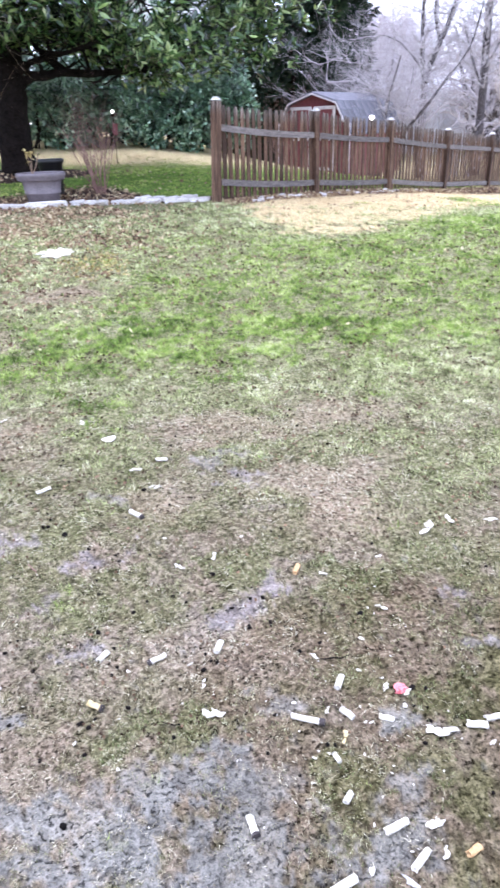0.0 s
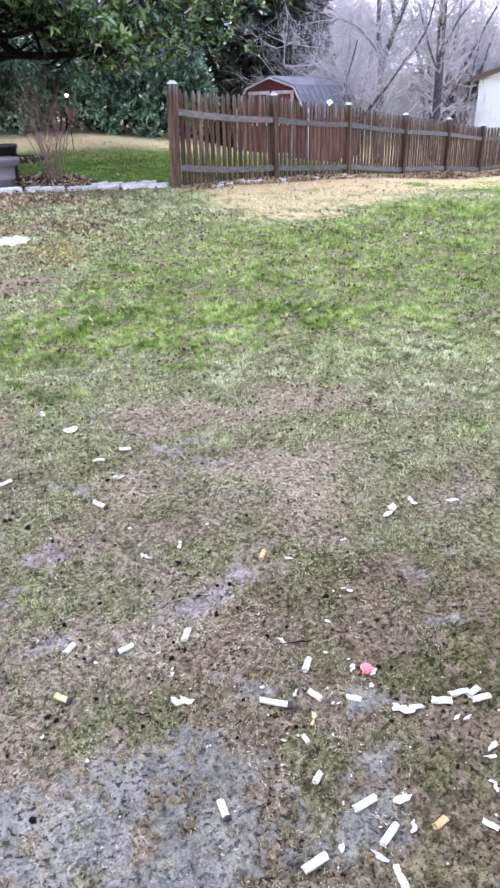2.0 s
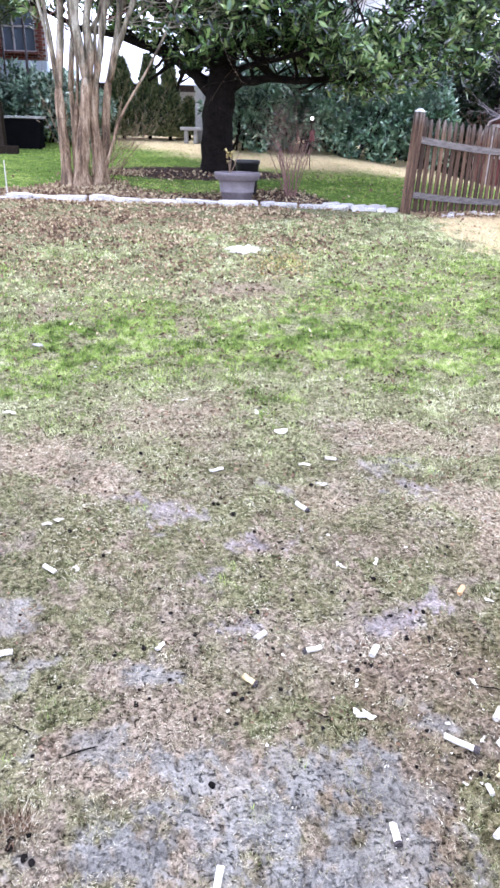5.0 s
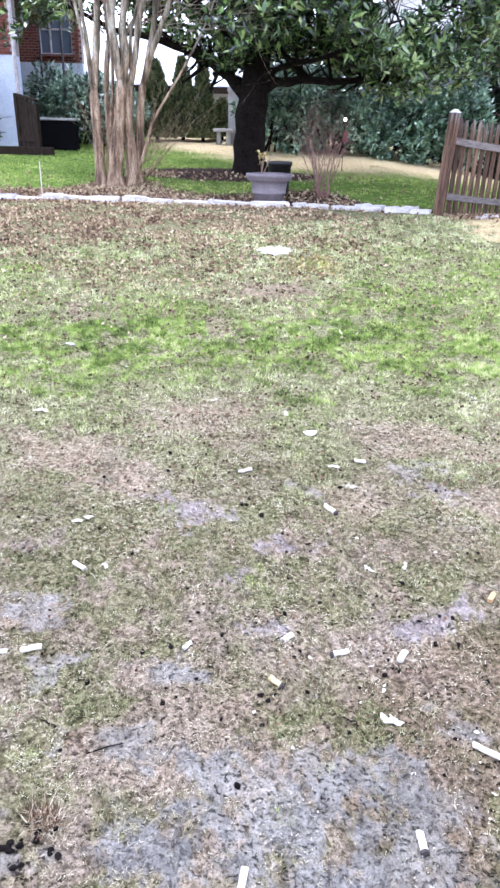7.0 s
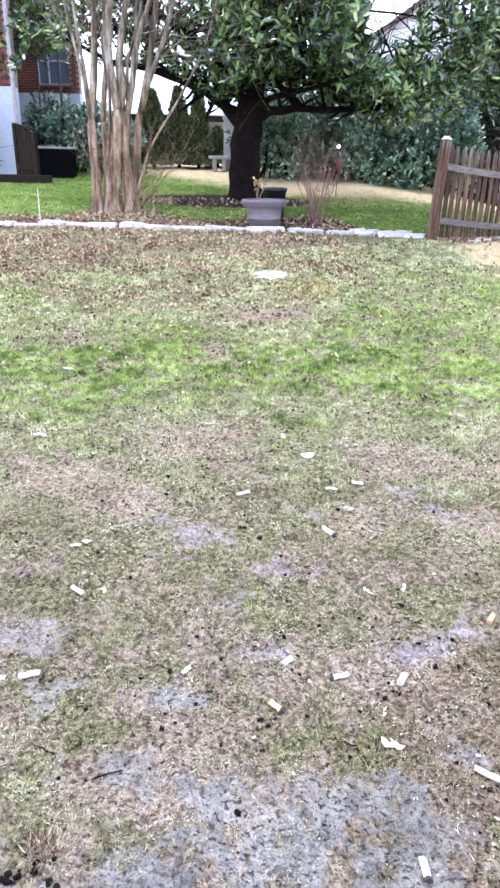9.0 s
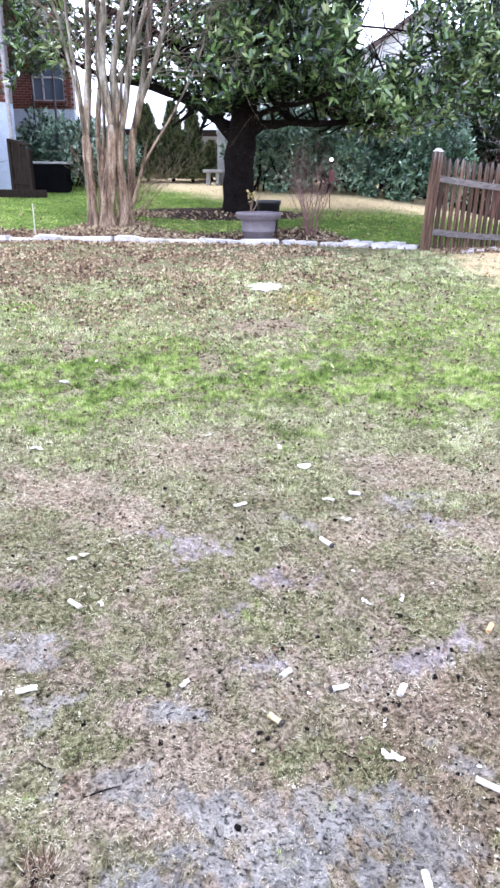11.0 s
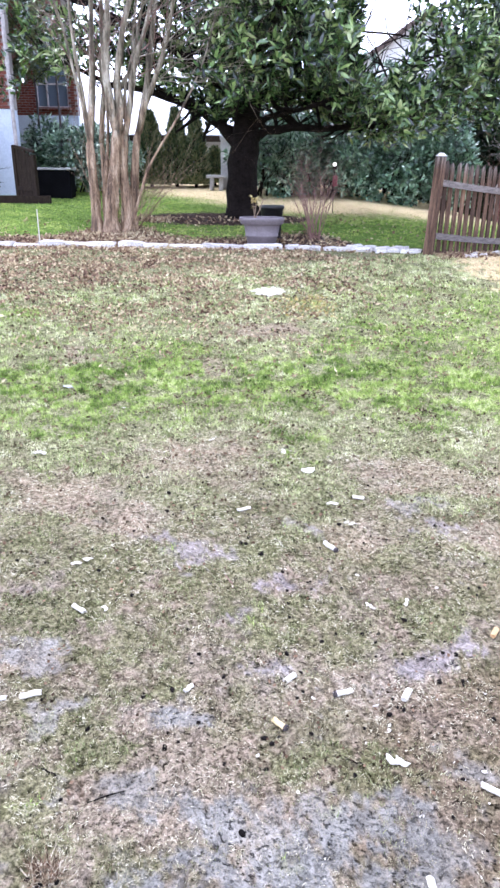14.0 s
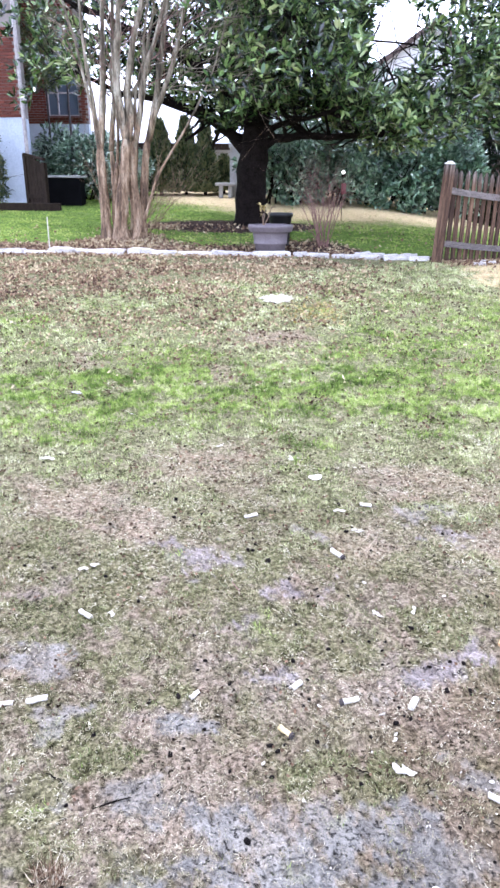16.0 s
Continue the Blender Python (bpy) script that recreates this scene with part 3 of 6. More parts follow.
def zones(x, y):
    x, y = np.asarray(x, float), np.asarray(y, float)
    far = np.clip(np.hypot(x, y) / 2.5, .35, 2.0)      # the warp that frays the patches grows with their size
    fray_x = .3 * (fnoise(x, y, 2.6, 71) - .5) + .3 * (fnoise(x, y, 8.0, 73) - .5)
    fray_y = .3 * (fnoise(x, y, 2.6, 75) - .5) + .3 * (fnoise(x, y, 8.0, 77) - .5)
    wx, wy = x + far * fray_x, y + far * fray_y
    n1, n2, n3, n4 = fnoise(wx, wy, 0.8, 11), fnoise(wx, wy, 2.6, 23), fnoise(wx, wy, 7.0, 31), fnoise(x, y, 14.0, 43)
    d = y + 0.1 * x + .22 * np.clip(x - .3, 0, 3)
    lush = np.clip(spots(wx, wy, LUSH) * 1.0 + .12 * step(3.0, 3.8, y) * step(8.5, 6.5, y) - .35 * np.clip(spots(wx, wy, DRY) - .2, 0, 1) + .22 * np.exp(-((y + .12 * x - 4.7) / .9) ** 2) + .3 * step(.2, 1.6, x) * step(3.5, 4.4, y) * step(9.0, 7.2, y) + 1.5 * (n3 - .5) + 1.3 * (n2 - .5), 0, 1)
    dry = np.clip(spots(wx, wy, DRY) * 1.1 + 1.4 * (n3 - .5) + .8 * (n4 - .5), 0, 1)
    lawn = step(2.0, 3.7, d + 1.4 * (n1 - 0.5) + 1.8 * (n2 - 0.5))
    lawn = np.maximum(lawn * (1 - .75 * step(.25, .7, dry)), step(.3, .7, lush))
    bed_front = kerb_line(x)
    bed = (y > bed_front) & (behind_fence(x, y) > -0.3)
    bed_back = 11.75 + 0.7 * (n1 - 0.5) + 1.2 * np.exp(-((x + 2.3) / 0.8) ** 2) + .7 * np.exp(-((x - 1.0) / .7) ** 2) - .7 * step(1.3, 2.0, x)
    ring = ((x + .55) / 1.75) ** 2 + ((y - 14.35) / .95) ** 2 + 1.2 * (n2 - .5)
    mulch = np.where(bed, np.maximum(step(0.4, -0.2, y - bed_back), step(1.15, .8, ring)), 0.0) * step(4.6, 3.4, x)
    turf = lawn * (0.66 + 0.33 * step(0.41, 0.55, n2 * 0.5 + n3 * 0.5 + .12 * lush)) * (1 - mulch)
    thin = .6 * step(-2.2, -1.6, x) * step(.5, -.2, x) * step(14.2, 13.5, y)
    turf = np.where(y > bed_front, np.maximum(turf, 1 - .75 * np.clip(thin, 0, 1)) * (1 - mulch), turf)
    back = behind_fence(x, y)
    straw = step(-3.3, -2.5, back + 1.8 * (n2 - 0.5) + 1.0 * (n1 - 0.5) + .9 * (n3 - .5)) * step(2.6, 3.3, x + 1.4 * (n2 - 0.5)) * step(0.05, -0.15, back) * step(18, 15, x)
    straw = straw * (0.3 + 0.7 * np.maximum(step(0.4, 0.5, 0.5 * n1 + 0.5 * n3), step(-1.5, -.9, back)))
    straw = step(.25, .75, straw + .9 * (n3 - .5) + .7 * (n2 - .5)) * (straw > .02)
    mulch = np.maximum(mulch, step(-1.0, -0.5, back + 0.6 * (n3 - 0.5)) * step(0.15, 0.0, back) * step(8.0, 10.0, x) * step(18, 15, x) * (y > 9))
    tan_from = np.interp(x, [-3.0, -1.4, 0.0, 1.6, 3.5, 6.0], [19.6, 17.6, 15.8, 14.5, 15.2, 16.4])
    straw = np.maximum(straw, step(-.9, 1.5, y - tan_from + 1.6 * (n1 - 0.5)) * 0.92 * (1 - step(30, 60, y)) * step(-3.7, -2.3, x) * bed)
    wet = np.maximum(spots(wx, wy, MUD_NEAR), .95 * spots(wx, wy, MUD_BEYOND))
    clay = step(.2, .5, spots(wx, wy, MUD_BEYOND)) * step(1.4, 1.9, d) * step(-.65, -.45, x)
    mud = step(.42 - .04 * clay, .95 - .1 * clay, wet + 1.5 * (n3 - .5) + 1.6 * (n4 - .5) + .8 * (fnoise(x, y, 34.0, 53) - .5) + .06 * step(1.5, .9, d))
    mud = mud * (1 - .7 * step(.45, .8, spots(wx, wy, DULL_GREEN)))
    green = step(.3, .75, spots(wx, wy, DULL_GREEN) + .9 * (n4 - .5))
    moss = step(0.42, 0.56, 0.35 * n2 + 0.4 * n3 + 0.25 * n4 + 0.05 * step(1.2, 2.6, d) + .14 * green - .12 * dry - 0.1 * mud) * 0.9
    dry_soil = dry * (.3 + .7 * step(1.5, 2.3, d))
    # one frayed patch at the near right where the ground colour is darker
    dark_patch = step(1.1, .55, ((wx - 1.0) / .85) ** 2 + ((wy - 1.15) / .62) ** 2) * (1 - .5 * mud)
    green_back = turf * bed * step(.1, .5, y - bed_front)
    return dict(green_back=green_back, dry_soil=dry_soil, clay=clay, dark_patch=dark_patch, moss=moss, mud=mud * 0.92, turf=turf, straw=straw, mulch=mulch, lush=lush, dry=dry, green=green)


def build_ground():
    """One sheet from underfoot to the horizon, fine where the camera looks."""
    ang = np.concatenate([np.linspace(-48, 52, 330), np.linspace(53, 311, 260)])
    ang = np.radians(ang)
    rad = np.concatenate([[0.25], np.geomspace(0.45, 26, 400), np.geomspace(28, 3000, 40)])
    A, R = np.meshgrid(ang, rad)
    X, Y = R * np.sin(A), R * np.cos(A)
    Z = height(X, Y)
    nr, na = X.shape
    V = np.stack([X, Y, Z], 2).reshape(-1, 3)
    V = np.concatenate([V, [[0, 0, hz(0, 0)]]])
    i, j = np.meshgrid(np.arange(nr - 1), np.arange(na), indexing="ij")
    k = (j + 1) % na
    F = np.stack([i * na + j, (i + 1) * na + j, (i + 1) * na + k, i * na + k], 2).reshape(-1, 4)
    ob = part("ground", (V, F[:, ::-1]), M_GROUND)
    cap_f = [(nr * na, int((q + 1) % na), int(q)) for q in range(na)]
    bm = bmesh.new()
    bm.from_mesh(ob.data)
    bm.verts.ensure_lookup_table()
    for f in cap_f:
        bm.faces.new([bm.verts[q] for q in reversed(f)])
    bmesh.ops.recalc_face_normals(bm, faces=bm.faces[:])
    bm.to_mesh(ob.data)
    bm.free()
    if ob.data.polygons[0].normal.z < 0:
        ob.data.flip_normals()
    smooth(ob)
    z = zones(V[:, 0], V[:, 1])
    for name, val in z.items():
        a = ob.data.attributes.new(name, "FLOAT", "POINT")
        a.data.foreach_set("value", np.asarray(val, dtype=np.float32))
    return tagged(ob, "patchy winter lawn of mud, moss, grass and straw", "ground", kind="structure")


build_ground()
rng = np.random.default_rng(7)

# ---------------------------------------------------------------- picket fence


def picket_mesh():
    """A board with a pointed, dog-eared top; origin at its foot."""
    w, t, h, s = 0.041, 0.009, 1.3, 0.075
    out = [(-w, 0), (w, 0), (w, h - s), (w * 0.35, h), (-w * 0.35, h), (-w, h - s)]
    V = [(x, -t, z) for x, z in out] + [(x, t, z) for x, z in out]
    n = len(out)
    F = [tuple(range(n)), tuple(reversed(range(n, 2 * n)))]
    F += [(k, n + k, n + (k + 1) % n, (k + 1) % n) for k in range(n)]
    me = bpy.data.meshes.new("picket")
    me.from_pydata(V, [], F)
    me.update()
    me.materials.append(M_WOOD)
    return me


def build_fence():
    r = random.Random(4)
    fence = thing("picket_fence", (FENCE_A.x, FENCE_A.y, 0), "weathered brown wooden picket fence with grey rails", "fence")
    inv = fence.matrix_basis.inverted()
    pk = picket_mesh()
    posts = []
    p = FENCE_A.copy()
    for k in range(8):
        posts.append((p.copy(), hz(p.x, p.y)))
        p = p + FENCE_D + Vector((0, 0.008 * k))
    for k, (p, z) in enumerate(posts):
        d = FENCE_D.normalized()
        ang = math.degrees(math.atan2(d.y, d.x))
        bm = bmesh.new()
        add_box(bm, (0, 0, 0.58), (0.115, 0.115, 1.36), 0.008)
        post = part("post", bm, M_WOOD, fence)
        tall = (1.1, 1.055, 1.035, 1.0)[min(k, 3)]
        post.matrix_basis = inv @ pose(p.x, p.y, z, 0, 2.4 if k == 0 else r.uniform(-.6, .6), 0) @ pose(0, 0, 0, 0, r.uniform(-.6, .6), ang) @ Matrix.Diagonal((1, 1, tall, 1))
        bm = bmesh.new()
        bmesh.ops.create_cone(bm, cap_ends=True, segments=4, radius1=0.083, radius2=0.03, depth=0.04, matrix=pose(0, 0, 1.285, 0, 0, 45))
        part("post_cap", bm, M_CAP, post, "pale pyramid cap")
    for k in range(len(posts) - 1):
        (p, z), (q, w) = posts[k], posts[k + 1]
        d = q - p
        u = d.normalized()
        n = Vector((-u.y, u.x))
        ang = math.degrees(math.atan2(u.y, u.x))
        sag = (0.03, 0.02, 0.01, 0.0, 0.0, 0.0, 0.0)[k]
        for lo, hi in (((.3, .2, .18, .12)[min(k, 3)], (.2, .18, .12, .12)[min(k, 3)]), ((1.05, .96, .95, .92)[min(k, 3)], (.96, .95, .92, .92)[min(k, 3)])):
            V, F = [], []
            for i in range(7):
                s = i / 6
                bend = sag * 4 * s * (1 - s)
                c = Vector((p.x + d.x * s, p.y + d.y * s, z + (w - z) * s + lo + (hi - lo) * s - bend))
                for a, b in ((-.019, -.046), (.019, -.046), (.019, .046), (-.019, .046)):
                    V.append((c.x + n.x * a, c.y + n.y * a, c.z + b))
            for i in range(6):
                for j in range(4):
                    F.append((i * 4 + j, i * 4 + (j + 1) % 4, i * 4 + 4 + (j + 1) % 4, i * 4 + 4 + j))
            F += [(3, 2, 1, 0), (24, 25, 26, 27)]
            rail = part("rail", (V, F), M_RAIL, fence, "grey weathered rail")
            rail.matrix_basis = inv
        count = 18
        for i in range(count):
            s = (i + 0.75) / (count + 0.5)
            x, y = p.x + d.x * s + n.x * 0.032, p.y + d.y * s + n.y * 0.032
            bend = sag * 4 * s * (1 - s)
            tall = 1.0 - .03 * max(0, min(k + s, 4) - .8)
            share("picket", pk, fence, inv @ pose(x, y, z + (w - z) * s + 0.045 - bend + r.uniform(-.012, .012), 0, r.uniform(-1.2, 1.2), ang) @ Matrix.Diagonal((1, 1, tall, 1)))
    return fence


build_fence()

# ---------------------------------------------------------------- stone edging and beds


def stone_mesh(seed):
    r = random.Random(seed)
    bm = boxed((0, 0, 0), (1, 1, 1))
    bmesh.ops.subdivide_edges(bm, edges=bm.edges[:], cuts=2, use_grid_fill=True)
    for v in bm.verts:
        v.co.normalize()
        v.co = Vector([math.copysign(abs(c) ** 0.32, c) * 0.53 for c in v.co])
        v.co += Vector([r.uniform(-.09, .09) for _ in range(3)])
    me = bpy.data.meshes.new("stone")
    bm.to_mesh(me)
    bm.free()
    me.materials.append(M_STONE)
    return me


def build_edging():
    r = random.Random(9)
    edge = thing("stone_edging", (0, 10.9, 0), "row of pale rough stones edging the leafy bed", "edging")
    inv = edge.matrix_basis.inverted()
    kinds = [stone_mesh(s) for s in range(5)]
    x = -9.0
    while x < 2.55:
        L = r.uniform(0.34, 0.66) if x < .3 else r.uniform(.15, .32)
        xc = x + L / 2
        y = float(kerb_line(xc)) + r.uniform(-.03, .03)
        slope = (float(kerb_line(xc + .2)) - float(kerb_line(xc - .2))) / .4
        hgt = r.uniform(0.065, 0.115) * (1 if x < .3 else .8)
        m = pose(xc, y, hz(xc, y) + hgt * 0.32, r.uniform(-6, 6), r.uniform(-4, 4), math.degrees(math.atan(slope)) + r.uniform(-6, 6))
        share("stone", r.choice(kinds), edge, inv @ m @ Matrix.Diagonal((L * .97, r.uniform(.14, .2), hgt * r.uniform(.85, 1.2), 1)))
        x += L * 1.03 + (r.uniform(.02, .08) if r.random() < .25 else 0)
    for k in range(7):                       # loose ones by the fence post
        xc = r.uniform(1.2, 2.6)
        y = float(kerb_line(xc)) + r.uniform(.14, .3)
        m = pose(xc, y, hz(xc, y) + .03, r.uniform(-10, 10), r.uniform(-10, 10), r.uniform(-25, 25))
        share("stone", r.choice(kinds), edge, inv @ m @ Matrix.Diagonal((r.uniform(.1, .2), r.uniform(.09, .13), r.uniform(.04, .07), 1)))
    for k in range(34):                      # small pale rubble along the foot of the fence
        s, o = r.uniform(.1, 2.4), r.uniform(.06, .34)
        xc, y = FENCE_A.x + FENCE_D.x * s + .541 * o, FENCE_A.y + FENCE_D.y * s - .841 * o
        m = pose(xc, y, hz(xc, y) + .012, r.uniform(-15, 15), r.uniform(-15, 15), r.uniform(0, 180))
        share("stone", r.choice(kinds), edge, inv @ m @ Matrix.Diagonal((r.uniform(.06, .17), r.uniform(.05, .1), r.uniform(.03, .06), 1)))
    return edge


build_edging()


def build_pots():
    x, y = 0.22, 11.28
    pot = thing("planter_pot", (x, y, hz(x, y) - .045), "large taupe plastic planter with ribbed rim beside the stone edging", "planter")
    prof = [(0.205, 0.0), (0.216, 0.01), (0.252, 0.16), (0.268, 0.166), (0.272, 0.186), (0.264, 0.194), (0.278, 0.27), (0.287, 0.318), (0.297, 0.326), (0.336, 0.332),
            (0.348, 0.342), (0.352, 0.372), (0.36, 0.378), (0.364, 0.41), (0.356, 0.422), (0.335, 0.424), (0.322, 0.405), (0.31, 0.36), (0.302, 0.355)]
    smooth(part("pot_body", lathe([(a, b * 1.14) for a, b in prof], 48), M_POT, pot))
    part("soil", lathe([(0.295, 0.395), (0.3, 0.407), (0.15, 0.418)], 32), M_CLUMP, pot, "dark potting soil")
    bp = (0.40, 11.95)
    bpot = thing("nursery_pot", (bp[0], bp[1], hz(*bp) - .01), "black plastic nursery pot on the mulch", "pot")
    prof = [(0.14, 0), (0.15, 0.01), (0.19, 0.48), (0.207, 0.482), (0.212, 0.54), (0.205, 0.55), (0.19, 0.545), (0.18, 0.46)]
    smooth(part("pot_body", lathe(prof, 36), M_BLACKPOT, bpot))
    part("soil", lathe([(0.165, 0.44), (0.181, 0.465), (0.1, 0.475)], 24), M_CLUMP, bpot, "dark potting soil")
    plant = thing("potted_plant", (x - .12, y + .02, hz(x, y) + .33), "dry bare stems growing in the planter", "plant")
    r = random.Random(3)
    for k in range(6):
        a, lean = r.uniform(0, 6.28), r.uniform(.05, .35)
        pts = [(math.cos(a) * lean * s * s * .7, math.sin(a) * lean * s * s * .7, s * r.uniform(.3, .45)) for s in (0, .3, .6, .85, 1)]
        stem = part("stem", sweep(pts, [.007, .006, .005, .004, .002], 5), M_MYRTLE, plant)
        if k < 3:
            g = np.random.default_rng(k)
            at = np.repeat(np.array([pts[-1], pts[-2]]), 3, 0)
            part("leaf", leaves(at, g.normal(size=(6, 3)) + [0, 0, .3], .085, .035, g, oval=True), M_YELLOWLEAF, stem, "dry yellowish leaves")
    return pot


build_pots()

# ---------------------------------------------------------------- woody plants


def branch(start, way, length, radius, r, depth, V, F, tips, bend=0.25, kids=3, sides=6, up=0.1, spread=0.7, shrink=0.62):
    """A limb with its side limbs, into one mesh; tips gathers the ends."""
    p, d = Vector(start), Vector(way).normalized()
    n = int(2 + depth)
    pts, rad = [p.copy()], [radius]
    for i in range(n):
        d = (d + Vector((r.uniform(-1, 1), r.uniform(-1, 1), r.uniform(-1, 1) + up)) * bend * 0.5).normalized()
        p = p + d * (length / n)
        pts.append(p.copy())
        rad.append(radius * (1 - 0.62 * (i + 1) / n))
    sweep(pts, rad, max(3, sides), V, F, cap=depth > 1)
    if depth <= 0:
        tips.append((pts[-1], d.copy()))
        return
    for k in range(kids):
        s = r.uniform(0.35, 1.0) if k else 1.0
        i = min(n, max(1, int(s * n)))
        q = pts[i]
        side = Vector((r.uniform(-1, 1), r.uniform(-1, 1), r.uniform(-.6, 1))).normalized()
        nd = (d * (1 - spread) + side * spread).normalized()
        branch(q, nd, length * shrink * r.uniform(.75, 1.2), rad[i] * 0.72, r, depth - 1, V, F, tips, bend, kids, sides - 1, up, spread, shrink)


def build_magnolia():
    r = random.Random(12)
    g = np.random.default_rng(12)
    bx, by = -0.12, 14.8
    z0 = hz(bx, by)
    tree = thing("magnolia_tree", (bx, by, z0), "large evergreen magnolia with dark trunk and glossy leaves", "tree")
    V, F = sweep([(0.03, 0, -.15), (0.03, 0, .06), (0.02, 0, .25), (0, 0, .5), (.0, 0, .75), (.02, 0, 1.0), (.05, 0, 1.25), (.08, 0, 1.5), (.14, .05, 2.2), (.16, .1, 3.6), (.1, .1, 5.2), (0, .1, 6.6)],
                 [.5, .39, .335, .31, .29, .285, .30, .28, .24, .19, .12, .04], 18)
    V = [v + Vector((v.x, v.y, 0)).normalized() * .07 * (noise.noise(v * 2.3) + .5 * noise.noise(v * 6)) for v in V]
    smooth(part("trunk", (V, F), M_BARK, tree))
    arms = [  # points relative to the foot, thick end first
        ([(.1, 0, 1.35), (.5, -.1, 1.62), (1.2, -.2, 1.68), (2.3, -.3, 1.66), (3.4, -.4, 1.85), (4.4, -.5, 2.2)], .105),
        ([(.1, 0, 1.5), (.45, -.3, 1.85), (1.1, -.8, 1.95), (2.2, -1.4, 2.2), (3.4, -1.8, 2.7)], .07),
        ([(.0, 0, 1.3), (-.45, .1, 1.72), (-.95, .1, 2.05), (-1.7, .1, 2.3), (-2.6, 0, 2.45), (-3.8, -.1, 2.9)], .13),
        ([(.05, 0, 1.8), (-.5, -.4, 2.5), (-1.4, -.8, 3.0), (-2.6, -1.2, 3.5), (-4.0, -1.4, 4.0)], .11),
        ([(.1, 0, 2.0), (.3, -1.0, 2.8), (.6, -2.0, 3.2), (.8, -3.0, 3.3)], .11),
        ([(.1, 0, 2.1), (.9, .8, 2.5), (2.2, 1.8, 2.7), (3.4, 2.6, 3.1)], .08),
        ([(.1, 0, 2.4), (.6, -.3, 3.6), (1.0, -.5, 4.8), (1.5, -.5, 6.0)], .10),
        ([(.1, 0, 2.6), (-1.0, .9, 3.6), (-2.4, 1.8, 4.4)], .10),
        ([(.1, 0, 3.2), (.2, -1.2, 4.4), (.5, -2.4, 5.0)], .09),
        ([(.1, 0, 3.0), (-1.2, -.4, 4.4), (-2.6, -.6, 5.4)], .09),
        ([(.1, 0, 3.6), (1.4, .5, 5.0), (2.8, .6, 5.9)], .08),
        ([(.05, 0, 1.9), (-.9, 1.2, 2.6), (-2.0, 2.6, 3.0)], .1),
        ([(.1, 0, 2.6), (1.5, -.5, 3.35), (2.6, -.8, 3.2), (3.6, -1.0, 3.0), (4.9, -1.1, 2.9)], .03),
    ]
    centres = []
    for pts, rad in arms:
        n = len(pts)
        # smooth the line
        fine = []
        for i in range(n - 1):
            for s in (0, .33, .66):
                a, b = Vector(pts[i]), Vector(pts[i + 1])
                fine.append(a.lerp(b, s) + Vector((r.uniform(-.04, .04), r.uniform(-.04, .04), r.uniform(-.03, .03))))
        fine.append(Vector(pts[-1]))
        m = len(fine)
        V, F = sweep(fine, [rad * (1 - .8 * i / (m - 1)) for i in range(m)], 8)
        tips = []
        for i in range(3, m):
            for _ in range(2):
                side = Vector((r.uniform(-1, 1), r.uniform(-1, 1), r.uniform(-.35, 1))).normalized()
                branch(fine[i], side, r.uniform(.5, 1.1), rad * (1 - .8 * i / (m - 1)) * .5 + .006, r, 1, V, F, tips, .4, 3, 5, .1)
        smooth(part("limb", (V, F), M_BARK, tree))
        centres += [(t, d) for t, d in tips] + [(Vector(p), Vector((0, 0, 1))) for p in fine[4:]]
    base = np.array([c[0] for c in centres])
    # whorls of leaves round the limbs' ends, thickest on the outside of the crown
    n = 8200
    pick = g.integers(0, len(base), n)
    pos = base[pick] + g.normal(size=(n, 3)) * np.array([.42, .42, .32])
    # the rounded outer mass of the crown
    k = 4600
    a, cz = g.uniform(0, 2 * np.pi, k), g.uniform(-.35, 1, k)
    rr = np.sqrt(1 - np.clip(cz, 0, 1) ** 2) * g.uniform(.62, 1.02, k)
    shell = np.stack([4.9 * rr * np.cos(a), 4.4 * rr * np.sin(a), 3.0 + 4.6 * cz], 1)
    keep = (fnoise(shell[:, 0] + 3 * shell[:, 2], shell[:, 1] + 2 * shell[:, 2], 0.7, 5) > 0.42)
    pos = np.concatenate([pos, shell[keep]])
    # the underside is lifted towards the trunk
    low = 1.72 + 0.2 * np.sin(pos[:, 0] * 1.7) + 0.35 * fnoise(pos[:, 0], pos[:, 1], 1.1, 9) - .12 * np.clip(pos[:, 0] - 1.5, 0, 2)
    low = low + .5 * step(-.3, -1.6, pos[:, 0]) - .16 * step(.4, .9, pos[:, 0]) + .12 * step(-.2, .4, pos[:, 0]) * step(3.2, 2.2, pos[:, 0])
    pos = pos[pos[:, 2] > low]
    pos = pos[pos[:, 2] < 6.2]
    pos = pos[(pos[:, 0] > -.9) | (pos[:, 1] > -.9)]
    thin = g.uniform(0, 1, len(pos)) < np.where(pos[:, 0] < -.7, np.where(pos[:, 2] > 2.75, .62, .3), 1.0) * np.where(pos[:, 1] > 1.2, .45, 1.0)
    pos = pos[thin]
    # open notches where the sky shows
    far = pos[:, 1] + by
    across, up = (pos[:, 0] + bx) / far, (pos[:, 2] + z0 - 1.49) / far
    gap = ((across - .175) / .036) ** 2 + ((up - .175) / .055) ** 2
    open_side = step(.15, .2, across) * step(.29, .24, across) * step(.10, .145, up)
    pos = pos[(gap > 1 + .5 * (fnoise(across, up, 60, 3) - .5)) & (g.uniform(0, 1, len(pos)) > .72 * open_side)]
    m = len(pos)
    per = 8
    at = np.repeat(pos, per, 0) + g.normal(size=(m * per, 3)) * .03
    axis = g.normal(size=(m, 3)) * .45 + pos / np.array([5, 5, 9]) + np.array([0, -.15, .3])
    axis /= np.linalg.norm(axis, axis=1, keepdims=True)
    u = np.cross(axis, g.normal(size=(m, 3)))
